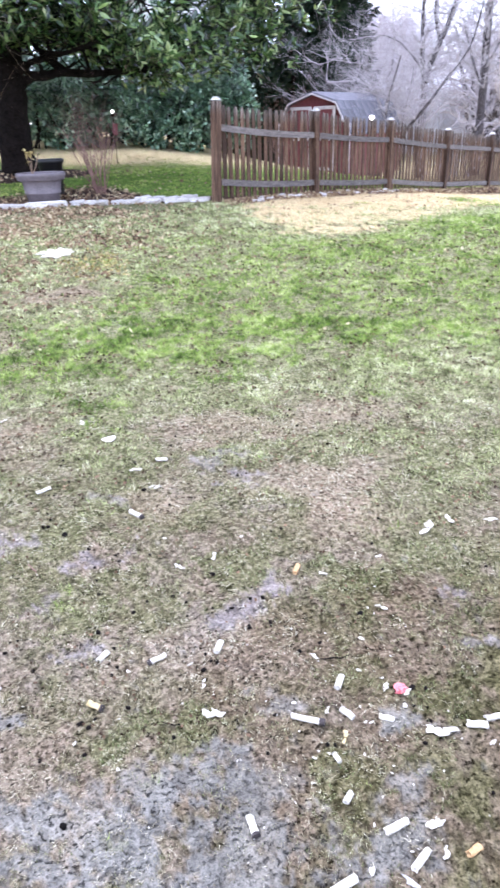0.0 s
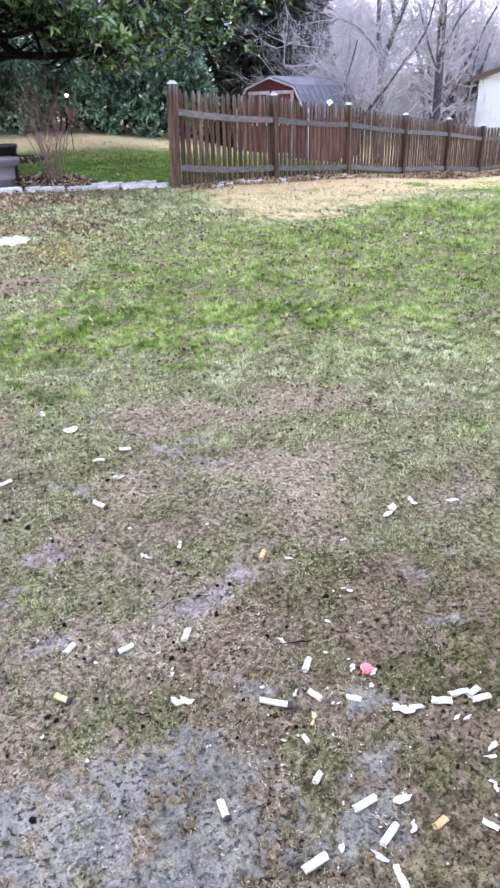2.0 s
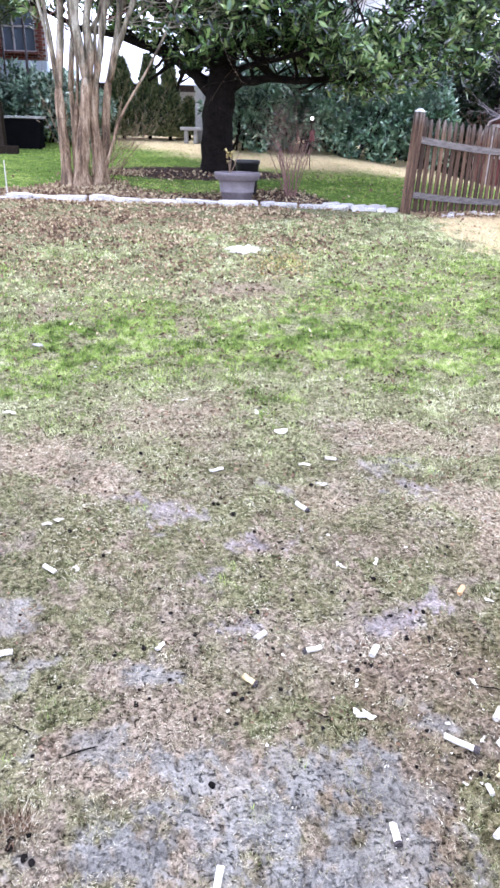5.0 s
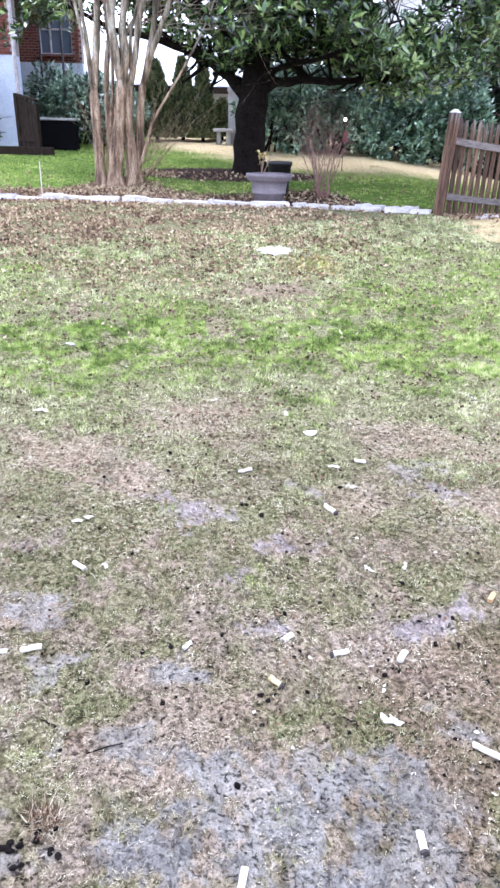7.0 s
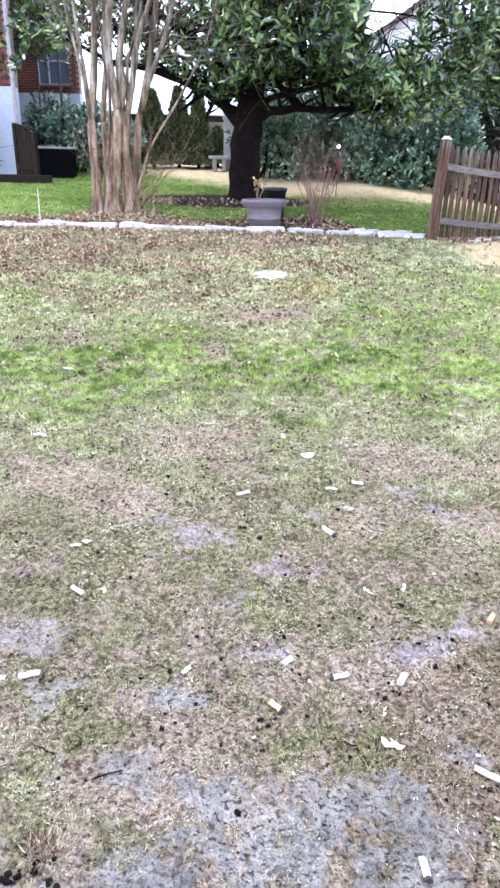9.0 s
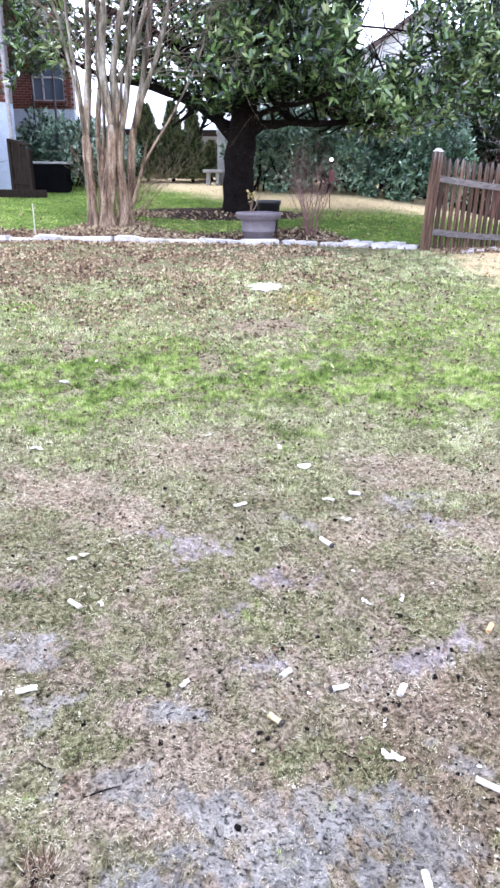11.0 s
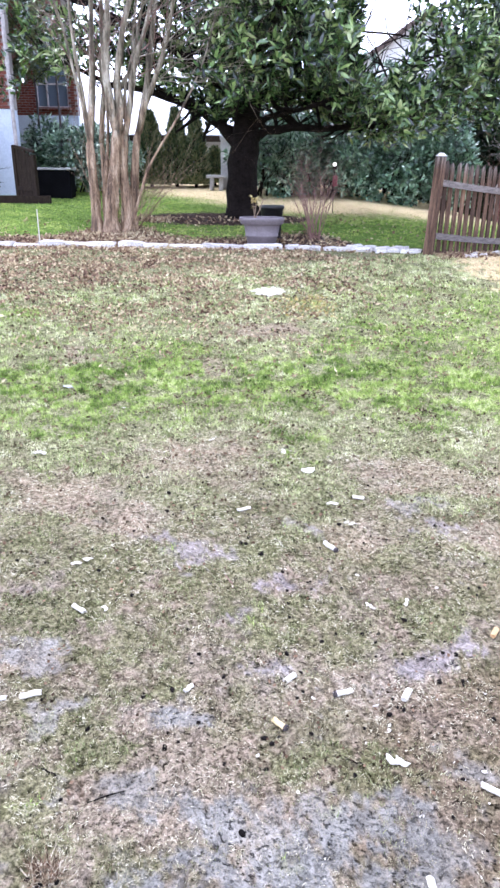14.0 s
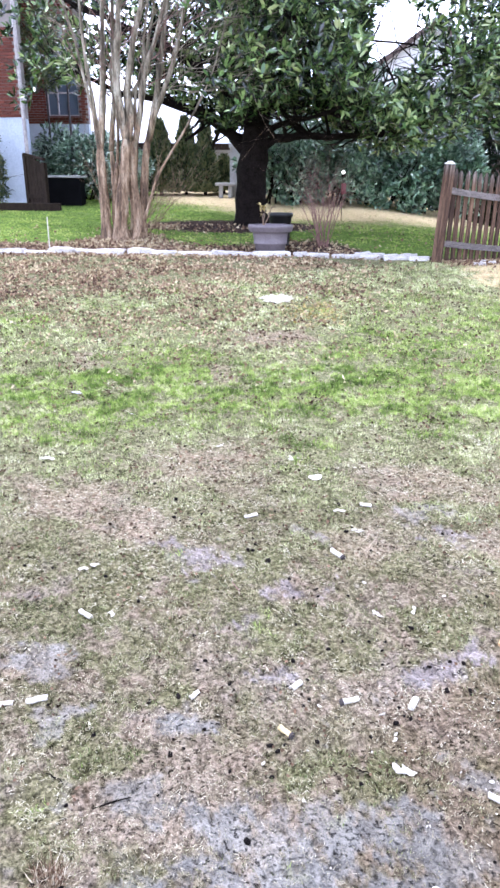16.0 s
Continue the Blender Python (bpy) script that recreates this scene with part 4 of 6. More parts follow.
    u /= np.linalg.norm(u, axis=1, keepdims=True)
    v = np.cross(axis, u)
    turn = (np.tile(np.arange(per) * 2.4, m) + g.normal(size=m * per) * .25)[:, None]
    axis, u, v = (np.repeat(q, per, 0) for q in (axis, u, v))
    open_ = g.uniform(.35, 1.5, m * per)[:, None]
    way = axis * .8 + (u * np.cos(turn) + v * np.sin(turn)) * open_ + g.normal(size=(m * per, 3)) * .12
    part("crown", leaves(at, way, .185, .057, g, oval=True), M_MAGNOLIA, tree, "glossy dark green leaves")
    return tree


build_magnolia()


def through_points(pts, every=.1):
    """A smooth line through a few points, with a point about every so many metres; also the share of the way."""
    P = [Vector(p) for p in pts]
    P = [P[0] * 2 - P[1]] + P + [P[-1] * 2 - P[-2]]
    out = []
    for a, b, c, d in zip(P, P[1:], P[2:], P[3:]):
        n = max(2, int((c - b).length / every))
        for k in range(n):
            t = k / n
            out.append(.5 * (2 * b + (c - a) * t + (2 * a - 5 * b + 4 * c - d) * t * t + (3 * b - a - 3 * c + d) * t ** 3))
    out.append(P[-2])
    return out


def build_myrtle():
    r = random.Random(21)
    bx, by = -2.27, 12.55
    z0 = hz(bx, by)
    tree = thing("crape_myrtle", (bx, by, z0), "multi-stemmed bare crape myrtle with smooth tan bark", "tree")

    def woody(name, pts, r0, r1, label, flare=0.0, knots=(), sides=14):
        line = through_points(pts)
        n = len(line) - 1
        rr = []
        for i, p in enumerate(line):
            s = i / n
            f = (r0 + (r1 - r0) * s) * (1 if not flare else min(1, .25 + 2.4 * (1 - s) * (n * .1)) ** .5) + flare * r0 * max(0, 1 - p.z / .3) ** 2
            rr.append(f * (1 + sum(.22 * math.exp(-((p.z - k) / .07) ** 2) for k in knots)) * r.uniform(.96, 1.04))
        V, F = sweep(line, rr, sides)
        ph = r.uniform(0, 20)
        for k, v in enumerate(V):
            c = line[min(k // sides, n)]
            way = v - c
            w = noise.noise(Vector((way.x / r0 * .9 + ph, way.y / r0 * .9, v.z * 1.3))) + .5 * noise.noise(Vector((v.x * 16 + ph, v.y * 16, v.z * 5)))
            V[k] = c + way * (1.08 + .36 * w)
        smooth(part(name, (V, F), M_MYRTLEGREY, tree, label))
        return line
    bark, upper = "peeling orange-tan bark", "smooth olive-grey bark"
    # cut-back trunks up to their knuckles: line, radius at the foot and at the head
    trunks = [([(-.34, -.1, -.08), (-.4, -.1, .2), (-.42, -.08, 1.09), (-.43, -.05, 1.55)], .078, .066), ([(-.1, -.2, -.08), (-.11, -.2, .2), (-.04, -.2, .8), (.03, -.18, 1.36), (.07, -.16, 1.7)], .098, .09),
              ([(.14, -.12, -.08), (.16, -.12, .25), (.13, -.1, 1.1), (.19, -.1, 1.66)], .076, .07), ([(.2, .0, -.08), (.25, .0, .25), (.31, .0, 1.1), (.4, .0, 1.7)], .066, .06),
              ([(-.2, .15, -.08), (-.24, .18, .4), (-.28, .2, 1.5)], .05, .045), ([(.02, .12, -.08), (.06, .16, .6), (.0, .2, 1.6)], .06, .05), ([(-.22, -.05, -.08), (-.24, -.02, .5), (-.16, .05, 1.3)], .05, .04)]
    for pts, a, b in trunks:
        woody("trunk", pts, a, b, bark, .5, (pts[-1][2] - .16, r.uniform(.5, 1.0)))
    # leaders from the knuckles: line from the cut to 3.2 m, radius below and above
    leaders = [([(-.43, -.05, 1.45), (-.36, -.04, 2.0), (-.33, -.02, 2.35), (-.28, 0, 3.14)], .056, .05), ([(-.43, -.08, 1.4), (-.52, -.06, 2.1), (-.65, .0, 2.67), (-.75, .05, 3.13)], .027, .024), ([(-.42, -.05, 1.5), (-.5, -.02, 2.2), (-.56, 0, 2.6), (-.6, 0, 3.13)], .033, .028),
               ([(.06, -.16, 1.58), (.0, -.17, 1.95), (-.05, -.16, 2.3), (-.06, -.12, 2.68), (.0, -.1, 3.15)], .074, .062), ([(.08, -.16, 1.58), (.14, -.15, 1.95), (.1, -.12, 2.35), (.16, -.1, 2.75), (.24, -.08, 3.15)], .066, .058), ([(.19, -.1, 1.56), (.29, -.1, 1.97), (.4, -.08, 2.6), (.6, 0, 3.16)], .054, .046),
               ([(.4, 0, 1.6), (.5, 0, 2.0), (.58, .04, 2.4), (.7, .1, 3.16)], .054, .046), ([(.38, 0, 1.55), (.5, -.05, 1.9), (.7, -.1, 2.35), (.88, -.1, 2.78), (1.0, -.1, 3.17)], .045, .036), ([(-.28, .2, 1.45), (-.24, .2, 1.9), (-.17, .2, 2.35), (-.16, .2, 3.14)], .042, .036),
               ([(.0, .2, 1.5), (.05, .22, 2.2), (.34, .3, 2.7), (.42, .3, 3.15)], .034, .026), ([(.2, -.08, 1.6), (.22, 0, 2.3), (.36, .1, 2.8), (.38, .1, 3.15)], .028, .024), ([(-.16, .05, 1.25), (-.13, .1, 1.9), (-.2, .1, 2.6), (-.1, .1, 3.15)], .026, .022)]
    for k, (pts, a, b) in enumerate(leaders):
        e, f = Vector(pts[-1]), Vector(pts[-2])
        way = (e - f).normalized()
        more = [e + way * q + Vector((r.uniform(-.06, .06), r.uniform(-.06, .06), 0)) for q in (.5, 1.0, 1.5)]
        line = woody("stem", [Vector(p) for p in pts] + more, a, b * .45, upper, 0, (2.1 + .3 * (k % 4), 2.7), 10)
        V, F, tips = [], [], []
        for i in range(8, len(line), 2):
            if r.random() < .3 + .05 * i:
                side = Vector((r.uniform(-1, 1) + .7 * (e.x > 0) - .2, r.uniform(-1, 1), r.uniform(.2, 1.2))).normalized()
                branch(line[i], side, r.uniform(.4, 1.0), .009, r, 2, V, F, tips, .3, 3, 4, .2, .55)
        if V:
            part("spray", (V, F), M_TWIG if k % 2 else M_MYRTLEGREY, tree, "thin bare twigs")
    woody("stem", [(.2, -.3, 0), (.42, -.34, .6), (.62, -.32, 1.1), (1.1, -.2, 1.85), (1.5, -.1, 2.6), (1.75, 0, 3.4)], .026, .009, "slim leaning stem", 0, (), 7)
    V, F, tips = [], [], []
    for k in range(42):                      # long twigs reaching out over the bed
        branch((r.uniform(.3, 1.5), r.uniform(-.4, .3), r.uniform(2.2, 4.4)), (r.uniform(.3, 1.2), r.uniform(-.5, .3), r.uniform(-.15, .9)), r.uniform(1.0, 1.9), .0085, r, 3, V, F, tips, .35, 3, 4, .05, .5)
    part("spray", (V, F), M_MYRTLEGREY, tree, "thin bare twigs")
    V, F, tips = [], [], []
    for k in range(20):                      # suckers round the foot
        a = r.uniform(-.3, 1.2)
        branch((r.uniform(-.3, .4), r.uniform(-.2, .1), 0), (a, r.uniform(-.5, .2), .8), r.uniform(.7, 1.6), .009, r, 2, V, F, tips, .3, 3, 4, .05, .5)
    part("undergrowth", (V, F), M_MYRTLEGREY, tree, "thin side shoots")
    return tree


build_myrtle()


def bare_shrub(name, x, y, tall, wide, count, label, material, seed):
    r = random.Random(seed)
    t = thing(name, (x, y, hz(x, y)), label, "shrub")
    for k in range(count):
        V, F, tips = [], [], []
        a = r.uniform(0, 6.28)
        out = r.uniform(.05, 1) * wide
        branch((math.cos(a) * .06, math.sin(a) * .06, -.03), (math.cos(a) * out, math.sin(a) * out, tall), tall * r.uniform(.42, .62), .0085, r, 3, V, F, tips, .35, 3, 5, .2, .5)
        part("stem", (V, F), material, t)
    return t


bare_shrub("bare_shrub", 1.12, 11.75, 1.75, .62, 20, "leafless reddish twiggy shrub in the mulch bed", M_TWIG, 31)


def leafy_mass(name, at, size, count, leaf, label, category, material, seed, group="", lumps=9, per=6, floor=0.0, wood=True, oval=False):
    """An evergreen bush: stems inside, lumps of leaves outside, with gaps."""
    g = np.random.default_rng(seed)
    x, y = at
    t = thing(name, (x, y, hz(x, y)), label, category, group)
    sx, sy, sz = size
    if not wood:
        part("trunk", sweep([(0, 0, -.1), (.03, 0, sz * .4), (0, .05, sz * .8)], [.035, .03, .015], 8), M_GREYBARK, t)
    if wood:
        r = random.Random(seed)
        V, F, tips = [], [], []
        for k in range(5):
            branch((r.uniform(-.2, .2) * sx, r.uniform(-.2, .2) * sy, -.05), (r.uniform(-.5, .5), r.uniform(-.5, .5), 1), sz * .55, .03, r, 2, V, F, tips, .3, 3, 5)
        part("framework", (V, F), M_BARK, t)
    c = np.stack([g.uniform(-.62, .62, lumps) * sx, g.uniform(-.62, .62, lumps) * sy, g.uniform(.16, .85, lumps) * sz], 1)
    pick = g.integers(0, lumps, count)
    d = g.normal(size=(count, 3))
    d /= np.linalg.norm(d, axis=1, keepdims=True)
    rr = g.uniform(.7, 1.05, count)[:, None]
    pos = c[pick] + d * rr * np.array([sx * .42, sy * .42, sz * .26])
    pos = pos[pos[:, 2] > floor]
    m = len(pos)
    at_ = np.repeat(pos, per, 0) + g.normal(size=(m * per, 3)) * leaf * .15
    way = np.repeat(d[:m] * .6 + [0, 0, .2], per, 0) + g.normal(size=(m * per, 3)) * .7
    part("crown", leaves(at_, way, leaf, leaf * .4, g, oval=oval), material, t)
    return t


# the dark laurel hedge along the back of the yard
for k in range(7):
    hx = 0.35 + k * 0.82
    leafy_mass("laurel_shrub", (hx, 19.0 + .3 * (k % 2)), (.95, .9, 2.5 - .15 * (k % 3)), 620, .16, "dense dark green laurel in the back hedge", "hedge", M_LAUREL, 50 + k, "back hedge", 10, 6)
for k in range(6):
    leafy_mass("laurel_shrub", (.55 + k * 1.0, 21.0), (1.0, .8, 2.2), 420, .17, "dense dark green laurel in the back hedge", "hedge", M_LAUREL, 250 + k, "back hedge", 9, 6)
for k in range(3):
    hx = 2.2 + k * 1.5
    leafy_mass("laurel_shrub", (hx, 21.4), (1.2, 1.0, 3.4), 560, .18, "tall dark green laurel in the back hedge", "hedge", M_LAUREL, 70 + k, "back hedge", 10, 6)


def arborvitae(x, y, tall, wide, seed):
    g = np.random.default_rng(seed)
    t = thing("arborvitae", (x, y, hz(x, y)), "dark conical arborvitae beside the back lawn", "conifer", "row of arborvitae")
    part("trunk", sweep([(0, 0, -.1), (0, 0, tall * .5), (0, 0, tall * .9)], [.06, .04, .01], 6), M_BARK, t)
    n = 3200
    s = g.uniform(-.03, 1, n)
    s = np.sign(s) * np.abs(s) ** 1.35
    a = g.uniform(0, 6.28, n)
    rr = wide * (1 - s) ** .75 * (.75 + .35 * g.uniform(0, 1, n)) * (.85 + .3 * fnoise(a * 2, s * 6, 1.0, seed))
    at = np.stack([rr * np.cos(a), rr * np.sin(a), .08 + s * tall * .96], 1)
    way = np.stack([np.cos(a) * .5, np.sin(a) * .5, np.full(n, .9)], 1) + g.normal(size=(n, 3)) * .3
    part("crown", leaves(at, way, .17, .075, g), M_ARBOR, t)
    return t


for k, (x, y, tall, wide) in enumerate([(-2.8, 21.2, 1.95, .46), (-2.08, 21.4, 2.05, .44), (-1.5, 21.3, 1.95, .38), (-.98, 21.9, .95, .4)]):
    arborvitae(x, y, tall, wide, 90 + k)

for k, (x, y, sx, sz) in enumerate([(-5.5, 20.2, 1.0, 1.75), (-4.6, 19.6, .9, 1.6), (-3.9, 19.9, .8, 1.5), (-3.3, 18.8, .55, 1.25)]):
    leafy_mass("rhododendron", (x, y), (sx, .8, sz), 480, .17, "green rhododendron by the house foundation", "shrub", M_RHODO, 110 + k, "foundation shrubs", 9, 6)

# ---------------------------------------------------------------- buildings


def brick_mat():
    m, nt, b = mat("red_brick_wall", 0.9, 0, 0.3)
    tc = nt.nodes.new("ShaderNodeTexCoord").outputs["Object"]
    sep = nt.nodes.new("ShaderNodeSeparateXYZ")
    nt.links.new(tc, sep.inputs[0])
    com = nt.nodes.new("ShaderNodeCombineXYZ")
    s = nt.nodes.new("ShaderNodeMath")
    s.operation = "ADD"
    nt.links.new(sep.outputs["X"], s.inputs[0])
    nt.links.new(sep.outputs["Y"], s.inputs[1])
    nt.links.new(s.outputs[0], com.inputs["X"])
    nt.links.new(sep.outputs["Z"], com.inputs["Y"])
    br = nt.nodes.new("ShaderNodeTexBrick")
    br.inputs["Color1"].default_value = (0.11, 0.026, 0.018, 1)
    br.inputs["Color2"].default_value = (0.18, 0.05, 0.032, 1)
    br.inputs["Mortar"].default_value = (0.26, 0.22, 0.2, 1)
    br.inputs["Scale"].default_value = 1.0
    br.inputs["Brick Width"].default_value = 0.215
    br.inputs["Row Height"].default_value = 0.075
    br.inputs["Mortar Size"].default_value = 0.006
    nt.links.new(com.outputs[0], br.inputs["Vector"])
    c = blend(nt, 0.4, br.outputs["Color"], ramp(nt, grain(nt, 14), [(0.3, (0.5, 0.45, 0.42)), (0.7, (1, 1, 1))]), "MULTIPLY")
    nt.links.new(c, b.inputs["Base Color"])
    bump(nt, b, br.outputs["Fac"], -0.5, 0.01)
    return m


M_BRICK = brick_mat()
M_BRICKUNIT = two_tone("red_brick", (0.085, 0.022, 0.015), (0.2, 0.06, 0.04), 12, 80, 0.9, 0.4, 0.004, objvar=0.25)
M_MORTAR = two_tone("brick_mortar", (0.2, 0.17, 0.155), (0.3, 0.26, 0.24), 14, 70, 0.95, 0.3, 0.003)
M_WHITEWALL = two_tone("painted_foundation", (0.42, 0.47, 0.55), (0.6, 0.65, 0.73), 2, 30, 0.8, 0.2)
M_SIDING = two_tone("white_siding", (0.66, 0.66, 0.66), (0.78, 0.78, 0.78), 2, 30, 0.7, 0.2, stretch=(1, 1, 8))
M_GREYWALL = two_tone("grey_garage_wall", (0.32, 0.32, 0.34), (0.45, 0.45, 0.47), 2, 30, 0.8, 0.2)
M_ROOFPALE = two_tone("pale_metal_roof", (0.62, 0.63, 0.66), (0.8, 0.81, 0.84), 1.2, 20, 0.6, 0.1)
M_SHINGLE = two_tone("grey_roof_shingle", (0.075, 0.073, 0.085), (0.18, 0.175, 0.2), 4, 40, 0.9, 0.3, objvar=0.18)
M_TRIM = two_tone("worn_white_trim_paint", (0.26, 0.22, 0.21), (0.62, 0.57, 0.56), 9, 50, 0.7, 0.2)
M_BROWN = two_tone("brown_rake_board", (0.06, 0.04, 0.032), (0.12, 0.085, 0.07), 6, 50, 0.7, 0.1)
M_BARNRED = two_tone("barn_red_paint", (0.09, 0.018, 0.022), (0.17, 0.045, 0.048), 4, 40, 0.8, 0.2, stretch=(8, 8, 1))
M_DARKWOOD = two_tone("dark_stained_wood", (0.008, 0.0055, 0.004), (0.036, 0.025, 0.018), 5, 40, 0.9, 0.3, spec=0.1, stretch=(6, 6, 1))
M_CONCRETE = two_tone("pale_concrete", (0.25, 0.24, 0.23), (0.42, 0.41, 0.39), 5, 50, 0.9, 0.4, 0.006)
M_DARK = two_tone("recess_shade", (0.002, 0.002, 0.0025), (0.006, 0.006, 0.007), 4, 40, 1.0, 0.1, spec=0.05)
m_, nt_, b_ = mat("window_glass", 0.08, 0.0, 0.6)
b_.inputs["Base Color"].default_value = (0.12, 0.15, 0.19, 1)
M_GLASS = m_
m_, nt_, b_ = mat("lamp_globe_glass", 0.3, 0.0, 0.5)
b_.inputs["Base Color"].default_value = (0.85, 0.82, 0.75, 1)
b_.inputs["Emission Color"].default_value = (1.0, 0.93, 0.8, 1)
b_.inputs["Emission Strength"].default_value = 1.0
M_GLOBE = m_


def build_brick_house():
    gz = 0.9
    h = thing("brick_house", (-9, 21, gz), "red brick house on a pale painted foundation", "house")
    inv = h.matrix_basis.inverted()

    def piece(name, c, s, material, label="", parent=None, bev=0.01):
        o = part(name, boxed((0, 0, 0), s, bev), material, parent or h, label)
        o.matrix_basis = inv @ Matrix.Translation(c)
        return o
    piece("foundation", (-9.0, 18.7, 1.95), (6.30, .5, 2.3), M_WHITEWALL, "pale painted masonry")
    front = piece("wall", (-9.0, 18.7, 5.2), (6.32, .5, 4.2), M_MORTAR)
    piece("wall", (-10.2, 21.48, 4.3), (3.9, 5.0, 6.0), M_BRICK)
    piece("foundation", (-8.83, 24.16, 2.1), (6.78, .32, 2.6), M_WHITEWALL, "pale painted masonry")
    # the wall behind has an opening for its window
    x0, x1, z0, z1 = -6.75, -5.72, 3.62, 5.0
    piece("wall", (-9.5, 24.9, 5.35), (5.45, 1.8, 3.9), M_BRICK)
    jamb = piece("wall", (-5.58, 24.15, 5.35), (.28, .3, 3.9), M_MORTAR)
    piece("wall", ((x0 + x1) / 2, 24.15, 3.51), (x1 - x0, .3, .22), M_BRICK)
    piece("wall", ((x0 + x1) / 2, 24.15, 6.15), (x1 - x0, .3, 2.3), M_BRICK)
    piece("wall", (-6.2, 24.9, 5.35), (.2, 1.2, 3.9), M_BRICK)
    # single bricks, proud of their mortar, where the walls stay in view
    unit = bpy.data.meshes.new("brick")
    bm = boxed((0, 0, 0), (.205, .03, .065), .004)
    bm.to_mesh(unit)
    bm.free()
    unit.materials.append(M_BRICKUNIT)
    for wall, left, right, face, low, rows in ((front, -7.3, -5.842, 18.45, 3.1, 26), (jamb, -5.72, -5.44, 24.0, 3.42, 22)):
        back = wall.matrix_basis.inverted() @ inv
        for k in range(rows):
            x = left + (.1075 if k % 2 else 0)
            while x + .1 < right + .03:
                share("brick", unit, wall, back @ pose(min(x + .1025, right - .1025), face - .006, low + .0375 + k * .075))
                x += .215
    win = piece("window", ((x0 + x1) / 2, 24.12, (z0 + z1) / 2), (x1 - x0, .02, z1 - z0), M_GLASS, "dark panes in a pale frame")
    for dx in (-.5, -.17, .17, .5):
        part("mullion", boxed((dx * .98, -.03, 0), (.05, .05, z1 - z0), .005), M_TRIM, win)
    for dz in (-.66, 0.0, .66):
        part("glazing_bar", boxed((0, -.03, dz), (x1 - x0, .045, .05), .005), M_TRIM, win)
    piece("sill", ((x0 + x1) / 2, 23.96, z0 - .03), (x1 - x0 + .16, .16, .07), M_BRICK)
    roof = part("roof", boxed((0, 0, 0), (7.2, 7.6, .2), .02), M_SHINGLE, h)
    roof.matrix_basis = inv @ pose(-9, 22.0, 7.45, 0, 0, 0)
    V, F = sweep([(-5.80, 18.40, 1.15), (-5.80, 18.40, 4.0), (-5.80, 18.40, 7.2)], [.05, .05, .05], 8)
    o = part("downspout", (V, F), M_TRIM, h, "white metal downspout")
    o.matrix_basis = inv
    return h


build_brick_house()


def build_garage():
    gz = 1.3
    g = thing("garage", (-3.4, 29, gz), "grey garage with a pale metal roof", "garage")
    inv = g.matrix_basis.inverted()
    o = part("wall", boxed((-3.4, 29.2, 1.95), (6.0, 6.0, 1.9), .02), M_GREYWALL, g)
    o.matrix_basis = inv
    V = [(-6.7, 25.7, 2.86), (-.1, 25.7, 2.86), (-.1, 29.2, 4.9), (-6.7, 29.2, 4.9), (-6.7, 32.7, 2.86), (-.1, 32.7, 2.86)]
    V = V + [(x, y, z + .12) for x, y, z in V]
    F = [(0, 1, 2, 3), (3, 2, 5, 4), (9, 8, 7, 6), (10, 11, 8, 9), (0, 6, 7, 1), (1, 7, 8, 2), (2, 8, 11, 5), (5, 11, 10, 4), (4, 10, 9, 3), (3, 9, 6, 0)]
    o = part("roof", (V, F), M_ROOFPALE, g, "pale metal sheeting")
    o.matrix_basis = inv
    o = part("fascia", boxed((-3.4, 25.66, 2.84), (6.6, .05, .2), .01), M_DARKWOOD, g)
    o.matrix_basis = inv
    return g


build_garage()


M_GREYSIDING = two_tone("grey_siding", (0.6, 0.6, 0.64), (0.72, 0.72, 0.76), 0.8, 12, 0.8, 0)


def gable_house(name, x, y, w, d, eave, ridge, label, turn=0.0, wallmat=None, roofmat=None, windows=()):
    """A plain house with a gable towards -y."""
    z0 = hz(x, y)
    h = thing(name, (x, y, z0), label, "house", turn=turn)
    e, r = eave - z0, ridge - z0
    V = [(-w / 2, 0, -.3), (w / 2, 0, -.3), (w / 2, 0, e), (0, 0, r), (-w / 2, 0, e)]
    V = V + [(p[0], d, p[2]) for p in V]
    F = [(0, 1, 2, 3, 4), (9, 8, 7, 6, 5), (0, 5, 6, 1), (1, 6, 7, 2), (4, 9, 5, 0)]
    part("wall", (V, F), wallmat or M_SIDING, h)
    for s in (-1, 1):
        k = (r - e) / (w / 2)
        o = .5
        a, b = (0, r + .06), (s * (w / 2 + o), e - k * o + .06)
        V = [(a[0], -o, a[1]), (b[0], -o, b[1]), (b[0], d + o, b[1]), (a[0], d + o, a[1])]
        V = V + [(p[0], p[1], p[2] + .16) for p in V]
        F = [(0, 1, 2, 3), (7, 6, 5, 4), (0, 4, 5, 1), (1, 5, 6, 2), (2, 6, 7, 3), (3, 7, 4, 0)]
        part("roof", (V, F if s > 0 else [tuple(reversed(f)) for f in F]), roofmat or M_SHINGLE, h)
        V = [(a[0], -o - .04, a[1] - .12), (b[0], -o - .04, b[1] - .12), (b[0], -o - .04, b[1] + .18), (a[0], -o - .04, a[1] + .18)]
        V = V + [(p[0], p[1] + .03, p[2]) for p in V]
        part("rake_board", (V, F), M_BROWN, h)
    for wx, wz in windows:
        win = part("window", boxed((wx, .02, wz), (.9, .1, 1.3), .01), M_GLASS, h)
        part("window_trim", boxed((wx, -.03, wz - .7), (1.1, .12, .1), .01), M_TRIM, win)
        part("window_trim", boxed((wx, -.03, wz + .7), (1.1, .12, .1), .01), M_TRIM, win)
    return h


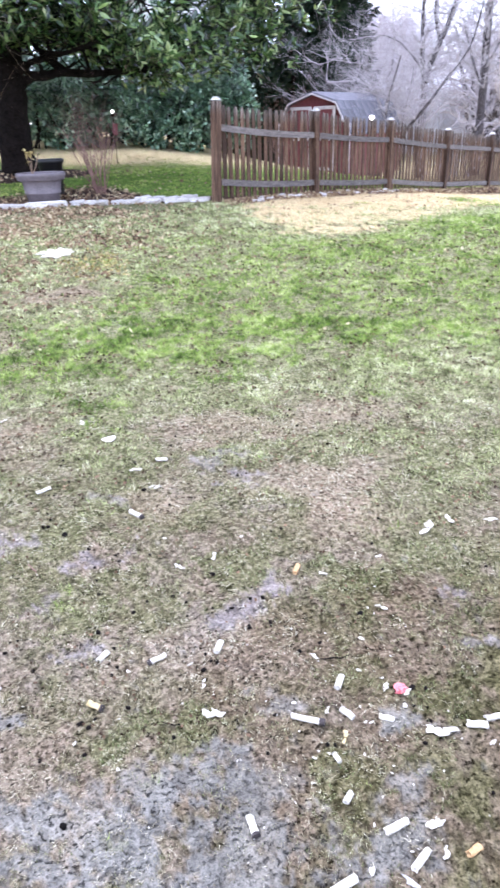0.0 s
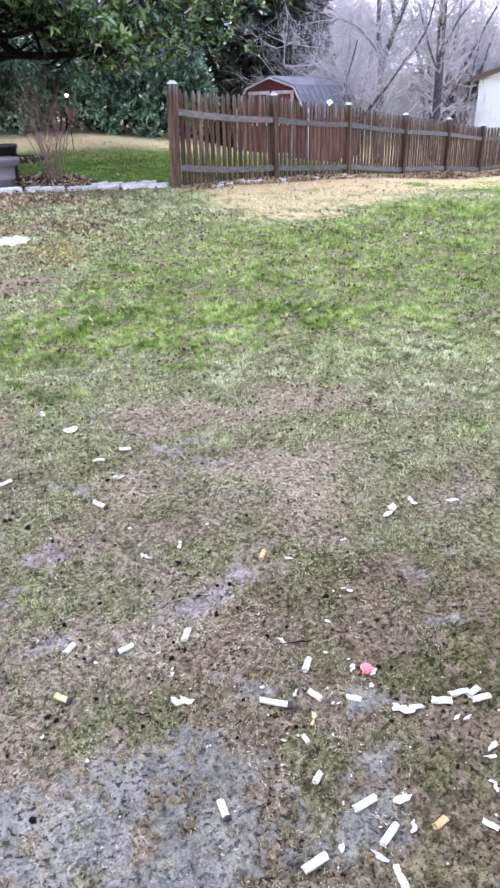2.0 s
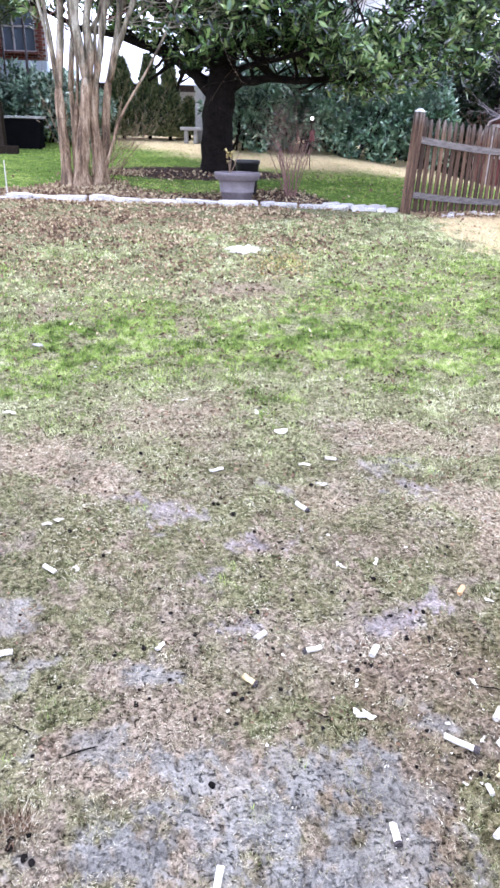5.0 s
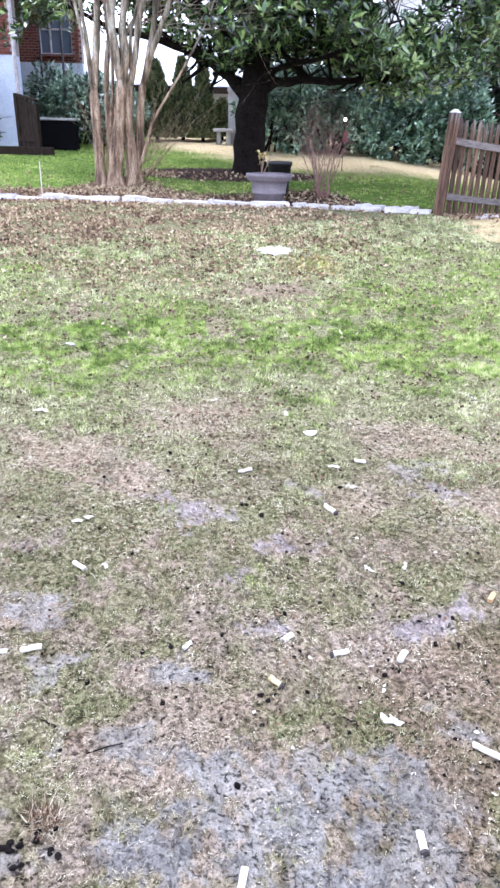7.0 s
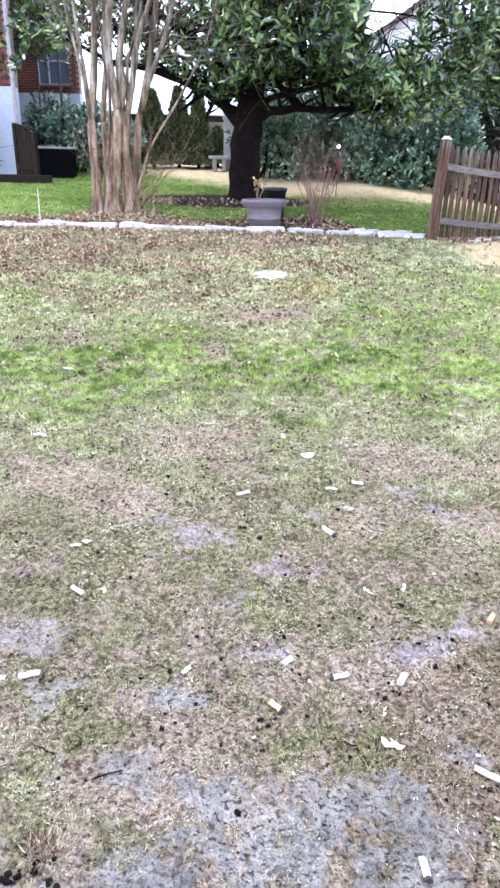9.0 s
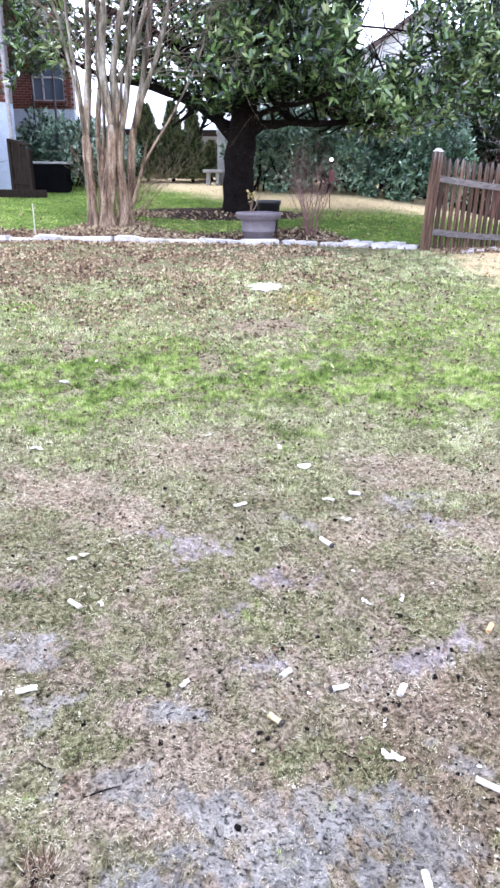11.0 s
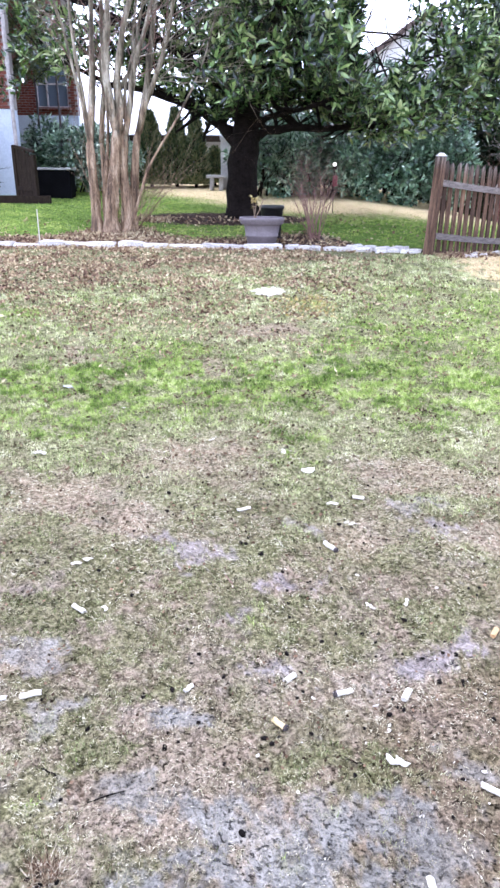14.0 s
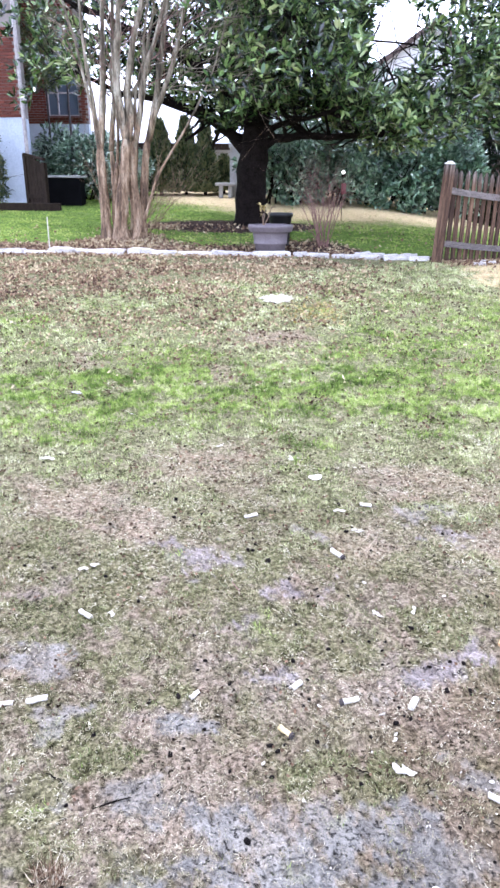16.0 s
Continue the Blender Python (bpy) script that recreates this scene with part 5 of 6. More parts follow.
gable_house("neighbour_house", 8.7, 38, 5.6, 10, 7.05, 9.0, "pale sided house with a brown rake behind the hedge")
gable_house("white_house", 32.8, 37.6, 7.2, 10, 2.75, 3.8, "white sided house beyond the fence", -42, roofmat=M_ROOFPALE, windows=((-1.0, 1.4), (2.2, 1.4)))
gable_house("grey_house", 38, 51, 9, 10.5, 3.35, 4.5, "low grey house with a pale roof beyond the trees", 90, wallmat=M_GREYSIDING, roofmat=M_ROOFPALE)


def build_shed():
    x, y = 8.2, 20.3
    z0 = hz(x, y)
    s = thing("garden_shed", (x, y, z0), "small barn-red garden shed with white trim and grey gambrel roof", "shed", turn=-53)
    W, D = 1.22, 3.4
    e, k, r = 1.0, 1.76, 2.02
    prof = [(-W, -.2), (W, -.2), (W, e), (W * .66, k), (0, r), (-W * .66, k), (-W, e)]
    V = [(a, 0, b) for a, b in prof] + [(a, D, b) for a, b in prof]
    n = len(prof)
    F = [tuple(range(n)), tuple(reversed(range(n, 2 * n)))] + [(i, n + i, n + (i + 1) % n, (i + 1) % n) for i in range(n)]
    part("wall", (V, F), M_BARNRED, s, "faded barn-red boards")
    runs = [((W * 1.06, e - .08), (W * .66, k)), ((W * .66, k), (0, r)), ((0, r), (-W * .66, k)), ((-W * .66, k), (-W * 1.06, e - .08))]
    for a, b in runs:
        a3, b3 = Vector((a[0], 0, a[1] + .03)), Vector((b[0], 0, b[1] + .03))
        rows = 4
        base = part("roof", ([(a3.x, -.12, a3.z), (b3.x, -.12, b3.z), (b3.x, D + .12, b3.z), (a3.x, D + .12, a3.z),
                              (a3.x, -.12, a3.z + .04), (b3.x, -.12, b3.z + .04), (b3.x, D + .12, b3.z + .04), (a3.x, D + .12, a3.z + .04)],
                             [(0, 1, 2, 3), (7, 6, 5, 4), (0, 4, 5, 1), (1, 5, 6, 2), (2, 6, 7, 3), (3, 7, 4, 0)]), M_SHINGLE, s, "grey shingles")
        d = (b3 - a3)
        for i in range(rows):
            c = a3 + d * ((i + .5) / rows)
            ang = math.degrees(math.atan2(d.z, d.x))
            for j in range(10):
                o = part("shingle", boxed((0, 0, 0), (d.length / rows * 1.08, .335, .016)), M_SHINGLE, base)
                o.matrix_basis = pose(c.x, -.08 + .352 * (j + .5), c.z + .055, 0, -ang, 0)
        V, F = sweep([(a3.x, -.14, a3.z), (b3.x, -.14, b3.z)], [.024, .024], 4)
        part("rake_trim", (V, F), M_TRIM, s, "white painted trim")
    for dx in (-.4, .4):
        door = part("door", boxed((dx, -.03, .86), (.68, .04, 1.7), .006), M_BARNRED, s)
        for ex in (-.34, .34):
            part("door_trim", boxed((dx + ex * .93, -.055, .86), (.085, .03, 1.72), .004), M_TRIM, door, "white painted board")
        for ez in (.05, .86, 1.68):
            part("door_trim", boxed((dx, -.055, ez), (.68, .034, .085), .004), M_TRIM, door, "white painted board")
    for dx in (-W + .03, W - .03):
        part("corner_trim", boxed((dx, -.02, .6), (.08, .06, 1.3), .005), M_TRIM, s, "white painted board")
    return s


build_shed()

# ---------------------------------------------------------------- things about the back yard


def build_yard_things():
    x, y = -.98, 20.5
    z = hz(x, y)
    b = thing("garden_bench", (x, y, z), "pale concrete garden bench on the back lawn", "bench")
    part("seat", boxed((.1, 0, .36), (.56, .36, .09), .03), M_CONCRETE, b)
    for dx in (-.02, .24):
        part("leg", boxed((dx, 0, .15), (.12, .28, .36), .04), M_CONCRETE, b)
    x, y = -.62, 20.9
    p = thing("stone_pillar", (x, y, hz(x, y)), "pale square stone pillar on the back lawn", "pillar")
    part("shaft", boxed((0, 0, .62), (.27, .27, 1.4), .015), M_CONCRETE, p)
    part("capital", boxed((0, 0, 1.36), (.33, .33, .09), .012), M_CONCRETE, p)
    # gate by the house
    x, y = -5.2, 16.95
    z = hz(x, y)
    g = thing("wooden_gate", (x, y, z), "dark wooden stair gate with slanted top beside the house", "gate", turn=-30)
    for k in range(5):
        w = .105
        top = 1.22 - .05 * k
        part("board", boxed((-.22 + k * .11, 0, top / 2), (w, .03, top), .006), M_DARKWOOD, g)
    part("top_rail", boxed((0, 0, 0), (.66, .09, .06), .01, pose(0, 0, 1.16, 0, 11, 0)), M_DARKWOOD, g)
    part("cross_rail", boxed((0, -.03, .3), (.56, .03, .09), .006), M_DARKWOOD, g)
    part("post", boxed((.3, 0, .5), (.09, .09, 1.06), .008), M_DARKWOOD, g)
    part("post", boxed((-.3, 0, .6), (.09, .09, 1.28), .008), M_DARKWOOD, g)
    t = part("timber_edge", boxed((-6.6, 16.7, hz(-6.6, 16.7) + .05), (4.0, .14, .22), .015), M_DARKWOOD)
    tagged(t, "dark timber edging along the house bed", "edging")
    # stairwell with a pale cap; a near-black solid block imitates the shaded recess
    x, y = -4.8, 18.05
    w = thing("stairwell_wall", (x, y, hz(x, y)), "stairwell with a pale cap above a near-black block for its shade", "low wall")
    part("shade_block", boxed((0, 0, .28), (.85, .5, .72), .01), M_DARK, w)
    part("cap", boxed((0, 0, .67), (.95, .56, .05), .01), M_CONCRETE, w, "pale cap slab")
    # garden stake
    x, y = -3.36, 11.25
    s = part("garden_stake", sweep([(x, y, hz(x, y) - .05), (x + .005, y, hz(x, y) + .52)], [.011, .010], 6), M_PAPER)
    tagged(s, "thin white stake standing in the leafy bed", "stake")
    # globe lamps
    for x, y, top, red, size in ((1.85, 15.4, 1.82, True, .034), (7.15, 14.35, 1.55, False, .055)):
        z = hz(x, y)
        l = thing("garden_lamp", (x, y, z), "small lit white globe lamp on a red post" if red else "small lit white globe lamp beyond the fence", "lamp")
        part("pole", sweep([(0, 0, -.05), (0, 0, top - z - .05)], [.008, .008], 8), M_DARKWOOD, l)
        bm = bmesh.new()
        bmesh.ops.create_uvsphere(bm, u_segments=16, v_segments=10, radius=size, matrix=pose(0, 0, top - z))
        smooth(part("globe", bm, M_GLOBE, l, "white glass globe"))
        part("collar", lathe([(.03, top - z - .09), (.045, top - z - .08), (.045, top - z - .05), (.03, top - z - .045)], 12), M_DARKWOOD, l)
        if red:
            part("box", boxed((.02, 0, top - z - .33), (.1, .1, .22), .015), M_BARNRED, l, "red painted box")


build_yard_things()

# ---------------------------------------------------------------- trees beyond the fence


def bare_tree(name, x, y, tall, seed, label, twig, trunks=4, spread=.55, depth=4, rad=.16, kids=4, group="", fine=.014):
    r = random.Random(seed)
    t = thing(name, (x, y, hz(x, y)), label, "tree", group)
    for k in range(trunks):
        V, F, tips = [], [], []
        a = 6.28 * k / trunks + r.uniform(-.5, .5)
        way = Vector((math.cos(a) * spread, math.sin(a) * spread, 1)).normalized()
        n = 7
        pts, rr, p, d = [Vector((0, 0, -.15))], [rad], Vector((0, 0, -.15)), way
        for i in range(n):
            d = (d + Vector((r.uniform(-1, 1), r.uniform(-1, 1), r.uniform(-.4, .8))) * .13).normalized()
            p = p + d * tall * .8 / n
            pts.append(p.copy())
            rr.append(rad * (1 - .8 * (i + 1) / n))
        smooth(part("trunk", sweep(pts, rr, 8), M_GREYBARK, t))
        for i in range(2, n + 1):
            for _ in range(3):
                side = Vector((r.uniform(-1, 1), r.uniform(-1, 1), r.uniform(-.1, .9))).normalized()
                branch(pts[i], side, tall * r.uniform(.2, .34), rr[i] * .4 + fine, r, depth - 1, V, F, tips, .32, kids, 4, .08, .55, .66)
        part("spray", (V, F), twig, t, "fine bare twigs")
    return t


def limbed_tree(name, x, y, limbs, label, seed, fine, kids=3):
    """A leafless tree whose main limbs follow given lines: points from the foot, radius at both ends."""
    r = random.Random(seed)
    t = thing(name, (x, y, hz(x, y)), label, "tree")
    for pts, a, b in limbs:
        line = through_points(pts, .25)
        n = len(line) - 1
        smooth(part("trunk" if pts[0][2] < 0 else "limb", sweep(line, [a + (b - a) * i / n for i in range(n + 1)], 9), M_GREYBARK, t))
        V, F, tips = [], [], []
        for i in range(3, n + 1):
            for _ in range(2):
                side = Vector((r.uniform(-1, 1), r.uniform(-1, 1), r.uniform(-.1, .9))).normalized()
                branch(line[i], side, r.uniform(.7, 1.6), .014 + .2 * (a + (b - a) * i / n), r, 3, V, F, tips, .34, kids, 4, .08, .55, .66)
        part("spray", (V, F), fine, t, "fine bare twigs")
    return t


limbed_tree("bare_tree", 13.97, 24.0, [([(0, 0, -.2), (-.08, 0, 2.2), (-.06, 0, 3.2), (.4, 0, 4.4), (.7, 0, 5.0), (1.0, 0, 6.0), (1.3, .1, 7.6)], .17, .05), ([(-.06, 0, 2.9), (-.4, -.2, 4.4), (-.45, -.2, 6.0), (-.5, 0, 7.4)], .1, .03),
                                         ([(.0, 0, 2.4), (.6, -.3, 3.2), (1.3, -.5, 4.2), (1.7, -.5, 5.6)], .055, .02), ([(-.02, 0, 3.4), (-.9, .4, 4.4), (-1.9, .5, 4.7)], .045, .015), ([(.4, 0, 4.4), (.25, .2, 5.4), (.4, .3, 7.0)], .07, .02)],
            "leafless tree with dark forking limbs beyond the fence", 5, M_PALETWIG)
limbed_tree("bare_tree", 16.7, 24.6, [([(0, 0, -.2), (.02, 0, 2.5), (-.05, 0, 4.5), (-.1, 0, 8.0)], .17, .12), ([(0, 0, 3.6), (.8, .2, 4.8), (1.6, .2, 5.6)], .06, .02), ([(0, 0, 3.0), (-.7, -.2, 4.0), (-1.2, -.2, 5.2)], .05, .02)],
            "straight dark-trunked leafless tree beyond the fence", 6, M_PALETWIG, 2)
bare_tree("bare_tree", 11.1, 22.1, 5.0, 6, "leafless pale grey tree beside the shed", M_PALETWIG, 6, .7, 4, .09, 4, fine=.006)
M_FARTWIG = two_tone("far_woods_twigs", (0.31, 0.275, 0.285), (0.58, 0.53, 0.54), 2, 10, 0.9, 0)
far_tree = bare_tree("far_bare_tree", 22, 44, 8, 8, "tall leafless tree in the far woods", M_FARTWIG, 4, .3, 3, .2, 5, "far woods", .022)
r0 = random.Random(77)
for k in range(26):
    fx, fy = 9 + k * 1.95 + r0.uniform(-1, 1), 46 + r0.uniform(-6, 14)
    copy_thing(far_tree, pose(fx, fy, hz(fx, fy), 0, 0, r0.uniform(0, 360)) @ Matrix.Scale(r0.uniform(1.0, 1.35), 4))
bare_shrub("bare_bush", 6.6, 18.6, 2.2, .7, 12, "leafless brown bush beside the shed", M_TWIG, 41)
bare_shrub("bare_bush", 10.4, 22.0, 2.0, .9, 12, "leafless grey bush behind the shed", M_PALETWIG, 43)
for k in range(6):
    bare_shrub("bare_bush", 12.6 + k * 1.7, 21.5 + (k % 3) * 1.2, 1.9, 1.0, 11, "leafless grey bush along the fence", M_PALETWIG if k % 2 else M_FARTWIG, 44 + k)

for k in range(8):
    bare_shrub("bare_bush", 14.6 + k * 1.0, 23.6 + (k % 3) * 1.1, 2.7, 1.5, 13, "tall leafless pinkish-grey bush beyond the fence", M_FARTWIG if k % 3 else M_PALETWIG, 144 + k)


def conifer(x, y, tall, wide, seed):
    g = np.random.default_rng(seed)
    t = thing("dark_conifer", (x, y, hz(x, y)), "tall dark green conifer behind the back hedge", "conifer", "dark conifers")
    part("trunk", sweep([(0, 0, -.2), (0, 0, tall * .5), (0, 0, tall)], [.22, .15, .03], 8), M_BARK, t)
    n = 9000
    s = g.uniform(0, 1, n) ** 1.15
    a = g.uniform(0, 6.28, n)
    lump = fnoise(a * 2.2, s * tall * .9, 1.0, seed)
    rr = wide * (1 - s) ** .6 * (.45 + .75 * lump) * g.uniform(.75, 1.05, n)
    at = np.stack([rr * np.cos(a), rr * np.sin(a), .5 + s * tall], 1)
    way = np.stack([np.cos(a), np.sin(a), np.full(n, .15)], 1) + g.normal(size=(n, 3)) * .5
    part("crown", leaves(at, way, .5, .2, g), M_PINE, t)
    return t


for k, (x, y, tall, wide) in enumerate([(10.3, 27.5, 11, 2.7), (12.6, 30.0, 12, 2.6), (8.6, 29.0, 5.5, 1.8)]):
    conifer(x, y, tall, wide, 130 + k)

# a lighter evergreen beside the house
leafy_mass("holly_tree", (-5.9, 20.9), (1.7, 1.0, 5.2), 1100, .13, "evergreen tree with yellow-green leaves beside the house", "tree",
           leaf_mat("yellow_green_leaves", [(0.0, (0.02, 0.04, 0.012)), (0.5, (0.06, 0.09, 0.025)), (0.9, (0.18, 0.19, 0.05))], 0.35, 0.5, 0.2), 160, "", 12, 6, 2.75, False)
leafy_mass("holly_tree", (-4.95, 19.5), (.9, .8, 4.6), 600, .13, "slim evergreen with yellow-green leaves beside the house", "tree", bpy.data.materials["yellow_green_leaves"], 161, "", 10, 6, 2.9, False)
for k, (x, y, sz) in enumerate([(-6.5, 17.6, 2.3), (-7.1, 17.5, 2.2)]):
    leafy_mass("juniper_shrub", (x, y), (.32, .3, sz), 260, .12, "dark green juniper against the house foundation", "shrub", M_ARBOR, 170 + k, "foundation shrubs", 6, 6)

# ---------------------------------------------------------------- litter on the yard


def paper_tube(x, y, turn, length, kind):
    r = random.Random(int(x * 1000) * 7 + int(y * 1000))
    rad = .0096 * r.uniform(.88, 1.1) * min(1, (length / .05) ** .5)
    z = hz(x, y)
    label = {"w": "white torn paper tube lying on the mud", "b": "white paper tube with a charred end on the mud",
             "y": "yellowed paper tube with a charred end on the mud", "o": "orange-tan paper tube lying on the mud"}[kind]
    t = thing("paper_tube", (x, y, z + rad * .75), label, "litter", "spent paper tubes", turn=turn)
    sides = 10
    V, F = [], []
    L = length
    squash = r.uniform(.65, .95)
    stops = [-.5, -.46, -.2, .1, .3, .47, .5]
    for s in stops:
        for k in range(sides):
            a = 2 * math.pi * k / sides
            rr = rad * (1 + r.uniform(-.09, .09))
            V.append((s * L + r.uniform(-.0012, .0012) * (abs(s) > .45) * 2, rr * math.cos(a), rr * math.sin(a) * squash + .0012 * math.sin(s * 9)))
    n = len(stops)
    for i in range(n - 1):
        for k in range(sides):
            j = (k + 1) % sides
            F.append((i * sides + k, i * sides + j, i * sides + sides + j, i * sides + sides + k))
    # hollow ends
    for i, s in ((0, 1), (n - 1, -1)):
        st = len(V)
        for k in range(sides):
            v = V[i * sides + k]
            V.append((v[0], v[1] * .72, v[2] * .72))
        for k in range(sides):
            v = V[i * sides + k]
            V.append((v[0] + s * .006, v[1] * .68, v[2] * .68))
        for k in range(sides):
            j = (k + 1) % sides
            q = [(i * sides + j, i * sides + k, st + k, st + j), (st + j, st + k, st + sides + k, st + sides + j)]
            F += [f if s > 0 else tuple(reversed(f)) for f in q]
        F.append(tuple(st + sides + k for k in range(sides)) if s < 0 else tuple(st + sides + k for k in reversed(range(sides))))
    smooth(part("wrapper", (V, F), {"w": M_PAPER, "b": M_PAPER, "y": M_YELLOW, "o": M_ORANGE}[kind], t))
    if kind in "by":
        e = L * .5
        prof = [(rad * .9, 0), (rad * 1.12, .001), (rad * 1.13, L * .16), (rad * .95, L * .17)]
        o = part("charred_end", lathe(prof, 10), M_CHAR, t, "blackened burnt end")
        o.matrix_basis = Matrix.Translation((e - L * .15, 0, 0)) @ pose(0, 0, 0, 0, 90, 0)
    return t


def paper_scrap(x, y, size, material=None, label="torn scrap of white paper on the ground", flat=1.0, broad=1.0):
    r = random.Random(int(x * 977) + int(y * 1777))
    z = hz(x, y)
    a0 = r.uniform(0, 6.28)
    V, F = [], []
    lobes = 1 if size < .022 or flat < .5 else r.randint(2, 4)
    th = Vector((0, 0, -max(.0014, size * .025)))
    for lobe in range(lobes):
        n = r.randint(8, 12) if size < .2 else 22
        s = size * (1.0 if lobes == 1 else r.uniform(.42, .62))
        shift = Vector((0, 0, 0)) if lobes == 1 else Vector((size * (-.3 + .6 * lobe / (lobes - 1)), r.uniform(-.14, .14) * size, r.uniform(0, .05) * size))
        lx, ly = r.uniform(.9, 1.2), r.uniform(.4, .7) * broad
        turn = pose(0, 0, 0, 0, 0, r.uniform(-50, 50))
        ring = []
        for k in range(n):
            a = 2 * math.pi * k / n
            rr = s * .5 * r.uniform(.5, 1.3)
            ring.append(Vector((rr * lx * math.cos(a), rr * ly * math.sin(a), r.uniform(0, .1) * s * flat)))
        inner = [v * r.uniform(.4, .6) + Vector((0, 0, r.uniform(.03, .18) * s * flat)) for v in ring]
        P = [turn @ v + shift for v in ring + inner + [Vector((0, 0, .1 * s * flat))]]
        m, q = len(P), len(V)
        V += P + [v + th for v in P]
        for k in range(n):
            j = (k + 1) % n
            F += [(q + k, q + j, q + n + j, q + n + k), (q + n + k, q + n + j, q + 2 * n)]
            F += [(q + m + j, q + m + k, q + m + n + k, q + m + n + j), (q + m + n + j, q + m + n + k, q + m + 2 * n)]
            F.append((q + k, q + m + k, q + m + j, q + j))
    o = part("paper_scrap", (V, F), material or M_PAPER)
    o.matrix_basis = pose(x, y, z + max(.0016, size * .02) + .002, r.uniform(-6, 6) * min(1, .02 / size) + (2.6 if size > .3 else 0), r.uniform(-6, 6) * min(1, .02 / size), math.degrees(a0) if size < .3 else 0)
    return tagged(o, label, "litter", "torn paper scraps")


for x, y, a, L, k in [(0.596, 1.233, -33, .091, "b"), (0.729, 1.325, 53, .052, "w"), (0.707, 1.222, -62, .042, "w"), (0.803, 1.179, -35, .04, "w"),
                      (1.018, 1.080, -23, .053, "w"), (1.079, 1.090, -5, .057, "w"), (1.119, 1.079, 17, .042, "w"), (1.126, 1.053, -5, .054, "w"),
                      (0.685, 0.899, 10, .061, "w"), (0.703, 0.818, 30, .059, "w"), (0.519, 0.818, 12, .061, "w"), (0.681, 0.729, -92, .053, "w"),
                      (0.370, 0.999, -89, .052, "b"), (0.826, 0.800, 16, .039, "o"), (0.610, 0.998, 40, .032, "w"), (0.625, 1.103, -83, .028, "w")]:
    paper_tube(x, y, a, L, k)
for x, y, a, L, k in [(0.931, 0.757, -53, .035, "w"), (0.055, 1.449, -44, .048, "y"), (0.094, 1.632, 45, .045, "w"), (0.247, 1.565, 197, .058, "b"),
                      (0.434, 1.558, 59, .05, "w"), (0.786, 1.828, 56, .052, "o"), (-0.675, 1.565, 20, .059, "w"), (-0.625, 1.967, -39, .06, "w"),
                      (-0.211, 1.591, 56, .035, "w"), (0.302, 2.358, -57, .075, "b"), (0.481, 2.786, -11, .052, "w"), (-0.048, 2.671, 28, .06, "w"),
                      (-0.765, 1.546, 10, .045, "w"), (-0.033, 0.909, 80, .05, "w")]:
    paper_tube(x, y, a, L, k)
for x, y, s in [(1.05, .91, .058), (1.0, .83, .036), (1.36, 1.93, .093), (1.47, 1.96, .057), (1.63, 1.91, .049), (1.1, 1.82, .026), (.99, 1.58, .036), (.95, 1.6, .016),
                (.86, 1.46, .019), (.7, 1.44, .025), (.8, 1.35, .014), (.85, 1.3, .014), (.845, 1.268, .03), (.58, 1.3, .017), (.66, 1.25, .027), (1.04, 1.02, .042),
                (.64, .92, .012), (.59, .83, .018), (.87, 1.2, .021), (.57, 1.12, .016), (.92, 1.09, .069), (.77, .88, .044), (.76, .81, .034), (.36, 1.33, .067)]:
    paper_scrap(x, y, s)
for x, y, s in [(.36, 1.44, .031), (-.01, 1.35, .019), (.09, 1.235, .016), (.4, 1.99, .042), (.38, 2.16, .018), (.53, 2.0, .04), (.87, 1.79, .033), (.66, 2.08, .018),
                (.29, 1.02, .015), (.75, 1.18, .024), (-.67, 2.23, .069), (-.53, 1.97, .033), (.35, 2.72, .052), (.41, 2.55, .054), (.16, 3.29, .054), (-1.11, 3.25, .069),
                (.16, 1.57, .025), (.34, 1.53, .018), (-.23, 3.44, .038), (-.79, 3.92, .029)]:
    paper_scrap(x, y, s)
bm = bmesh.new()                           # an oval card, a little bowed
top = [bm.verts.new((.035 * math.cos(k * .314159), .027 * math.sin(k * .314159), .008 * math.cos(k * .314159) ** 2 + .004)) for k in range(20)]
card_face = bm.faces.new(top)
moved = bmesh.ops.extrude_face_region(bm, geom=[card_face])["geom"]
bmesh.ops.translate(bm, vec=(0, 0, .003), verts=[v for v in moved if isinstance(v, bmesh.types.BMVert)])
bmesh.ops.recalc_face_normals(bm, faces=bm.faces[:])
card = part("oval_card", bm, M_PAPER)
card.matrix_basis = pose(.27, 3.06, hz(.27, 3.06) + .004, 3, -2, 15)
tagged(card, "flat oval scrap of white card on the grass", "litter", "torn paper scraps")
paper_scrap(-1.22, 4.28, .1, M_CONCRETE, "flat grey stone lying in the grass", .4)
paper_scrap(.66, .78, .04, M_CONCRETE, "grey flattened scrap of card on the mud", .05)
paper_scrap(.67, 1.16, .045, M_YELLOW, "brown torn scrap of paper on the mud", .6)
bm = bmesh.new()                           # a crumpled ball
bmesh.ops.create_icosphere(bm, subdivisions=3, radius=.0155)
crumple = random.Random(8)
for v in bm.verts:
    v.co *= 1 + .55 * noise.noise(v.co * 90) + crumple.uniform(-.22, .22)
    v.co.x *= 1.25
    v.co.z *= .8
ball = part("paper_ball", bm, M_PINK)
ball.matrix_basis = pose(.885, 1.252, hz(.885, 1.252) + .008, 0, 0, 25)
tagged(ball, "crumpled faded pink paper on the mud", "litter", "torn paper scraps")
paper_scrap(.9, 1.236, .03, M_PAPER, "white crumpled scrap beside the pink paper")
big = paper_scrap(.24, 7.5, .37, label="large pale sheet of paper lying on the lawn", flat=.05, broad=2.6)
big.location.z += .02
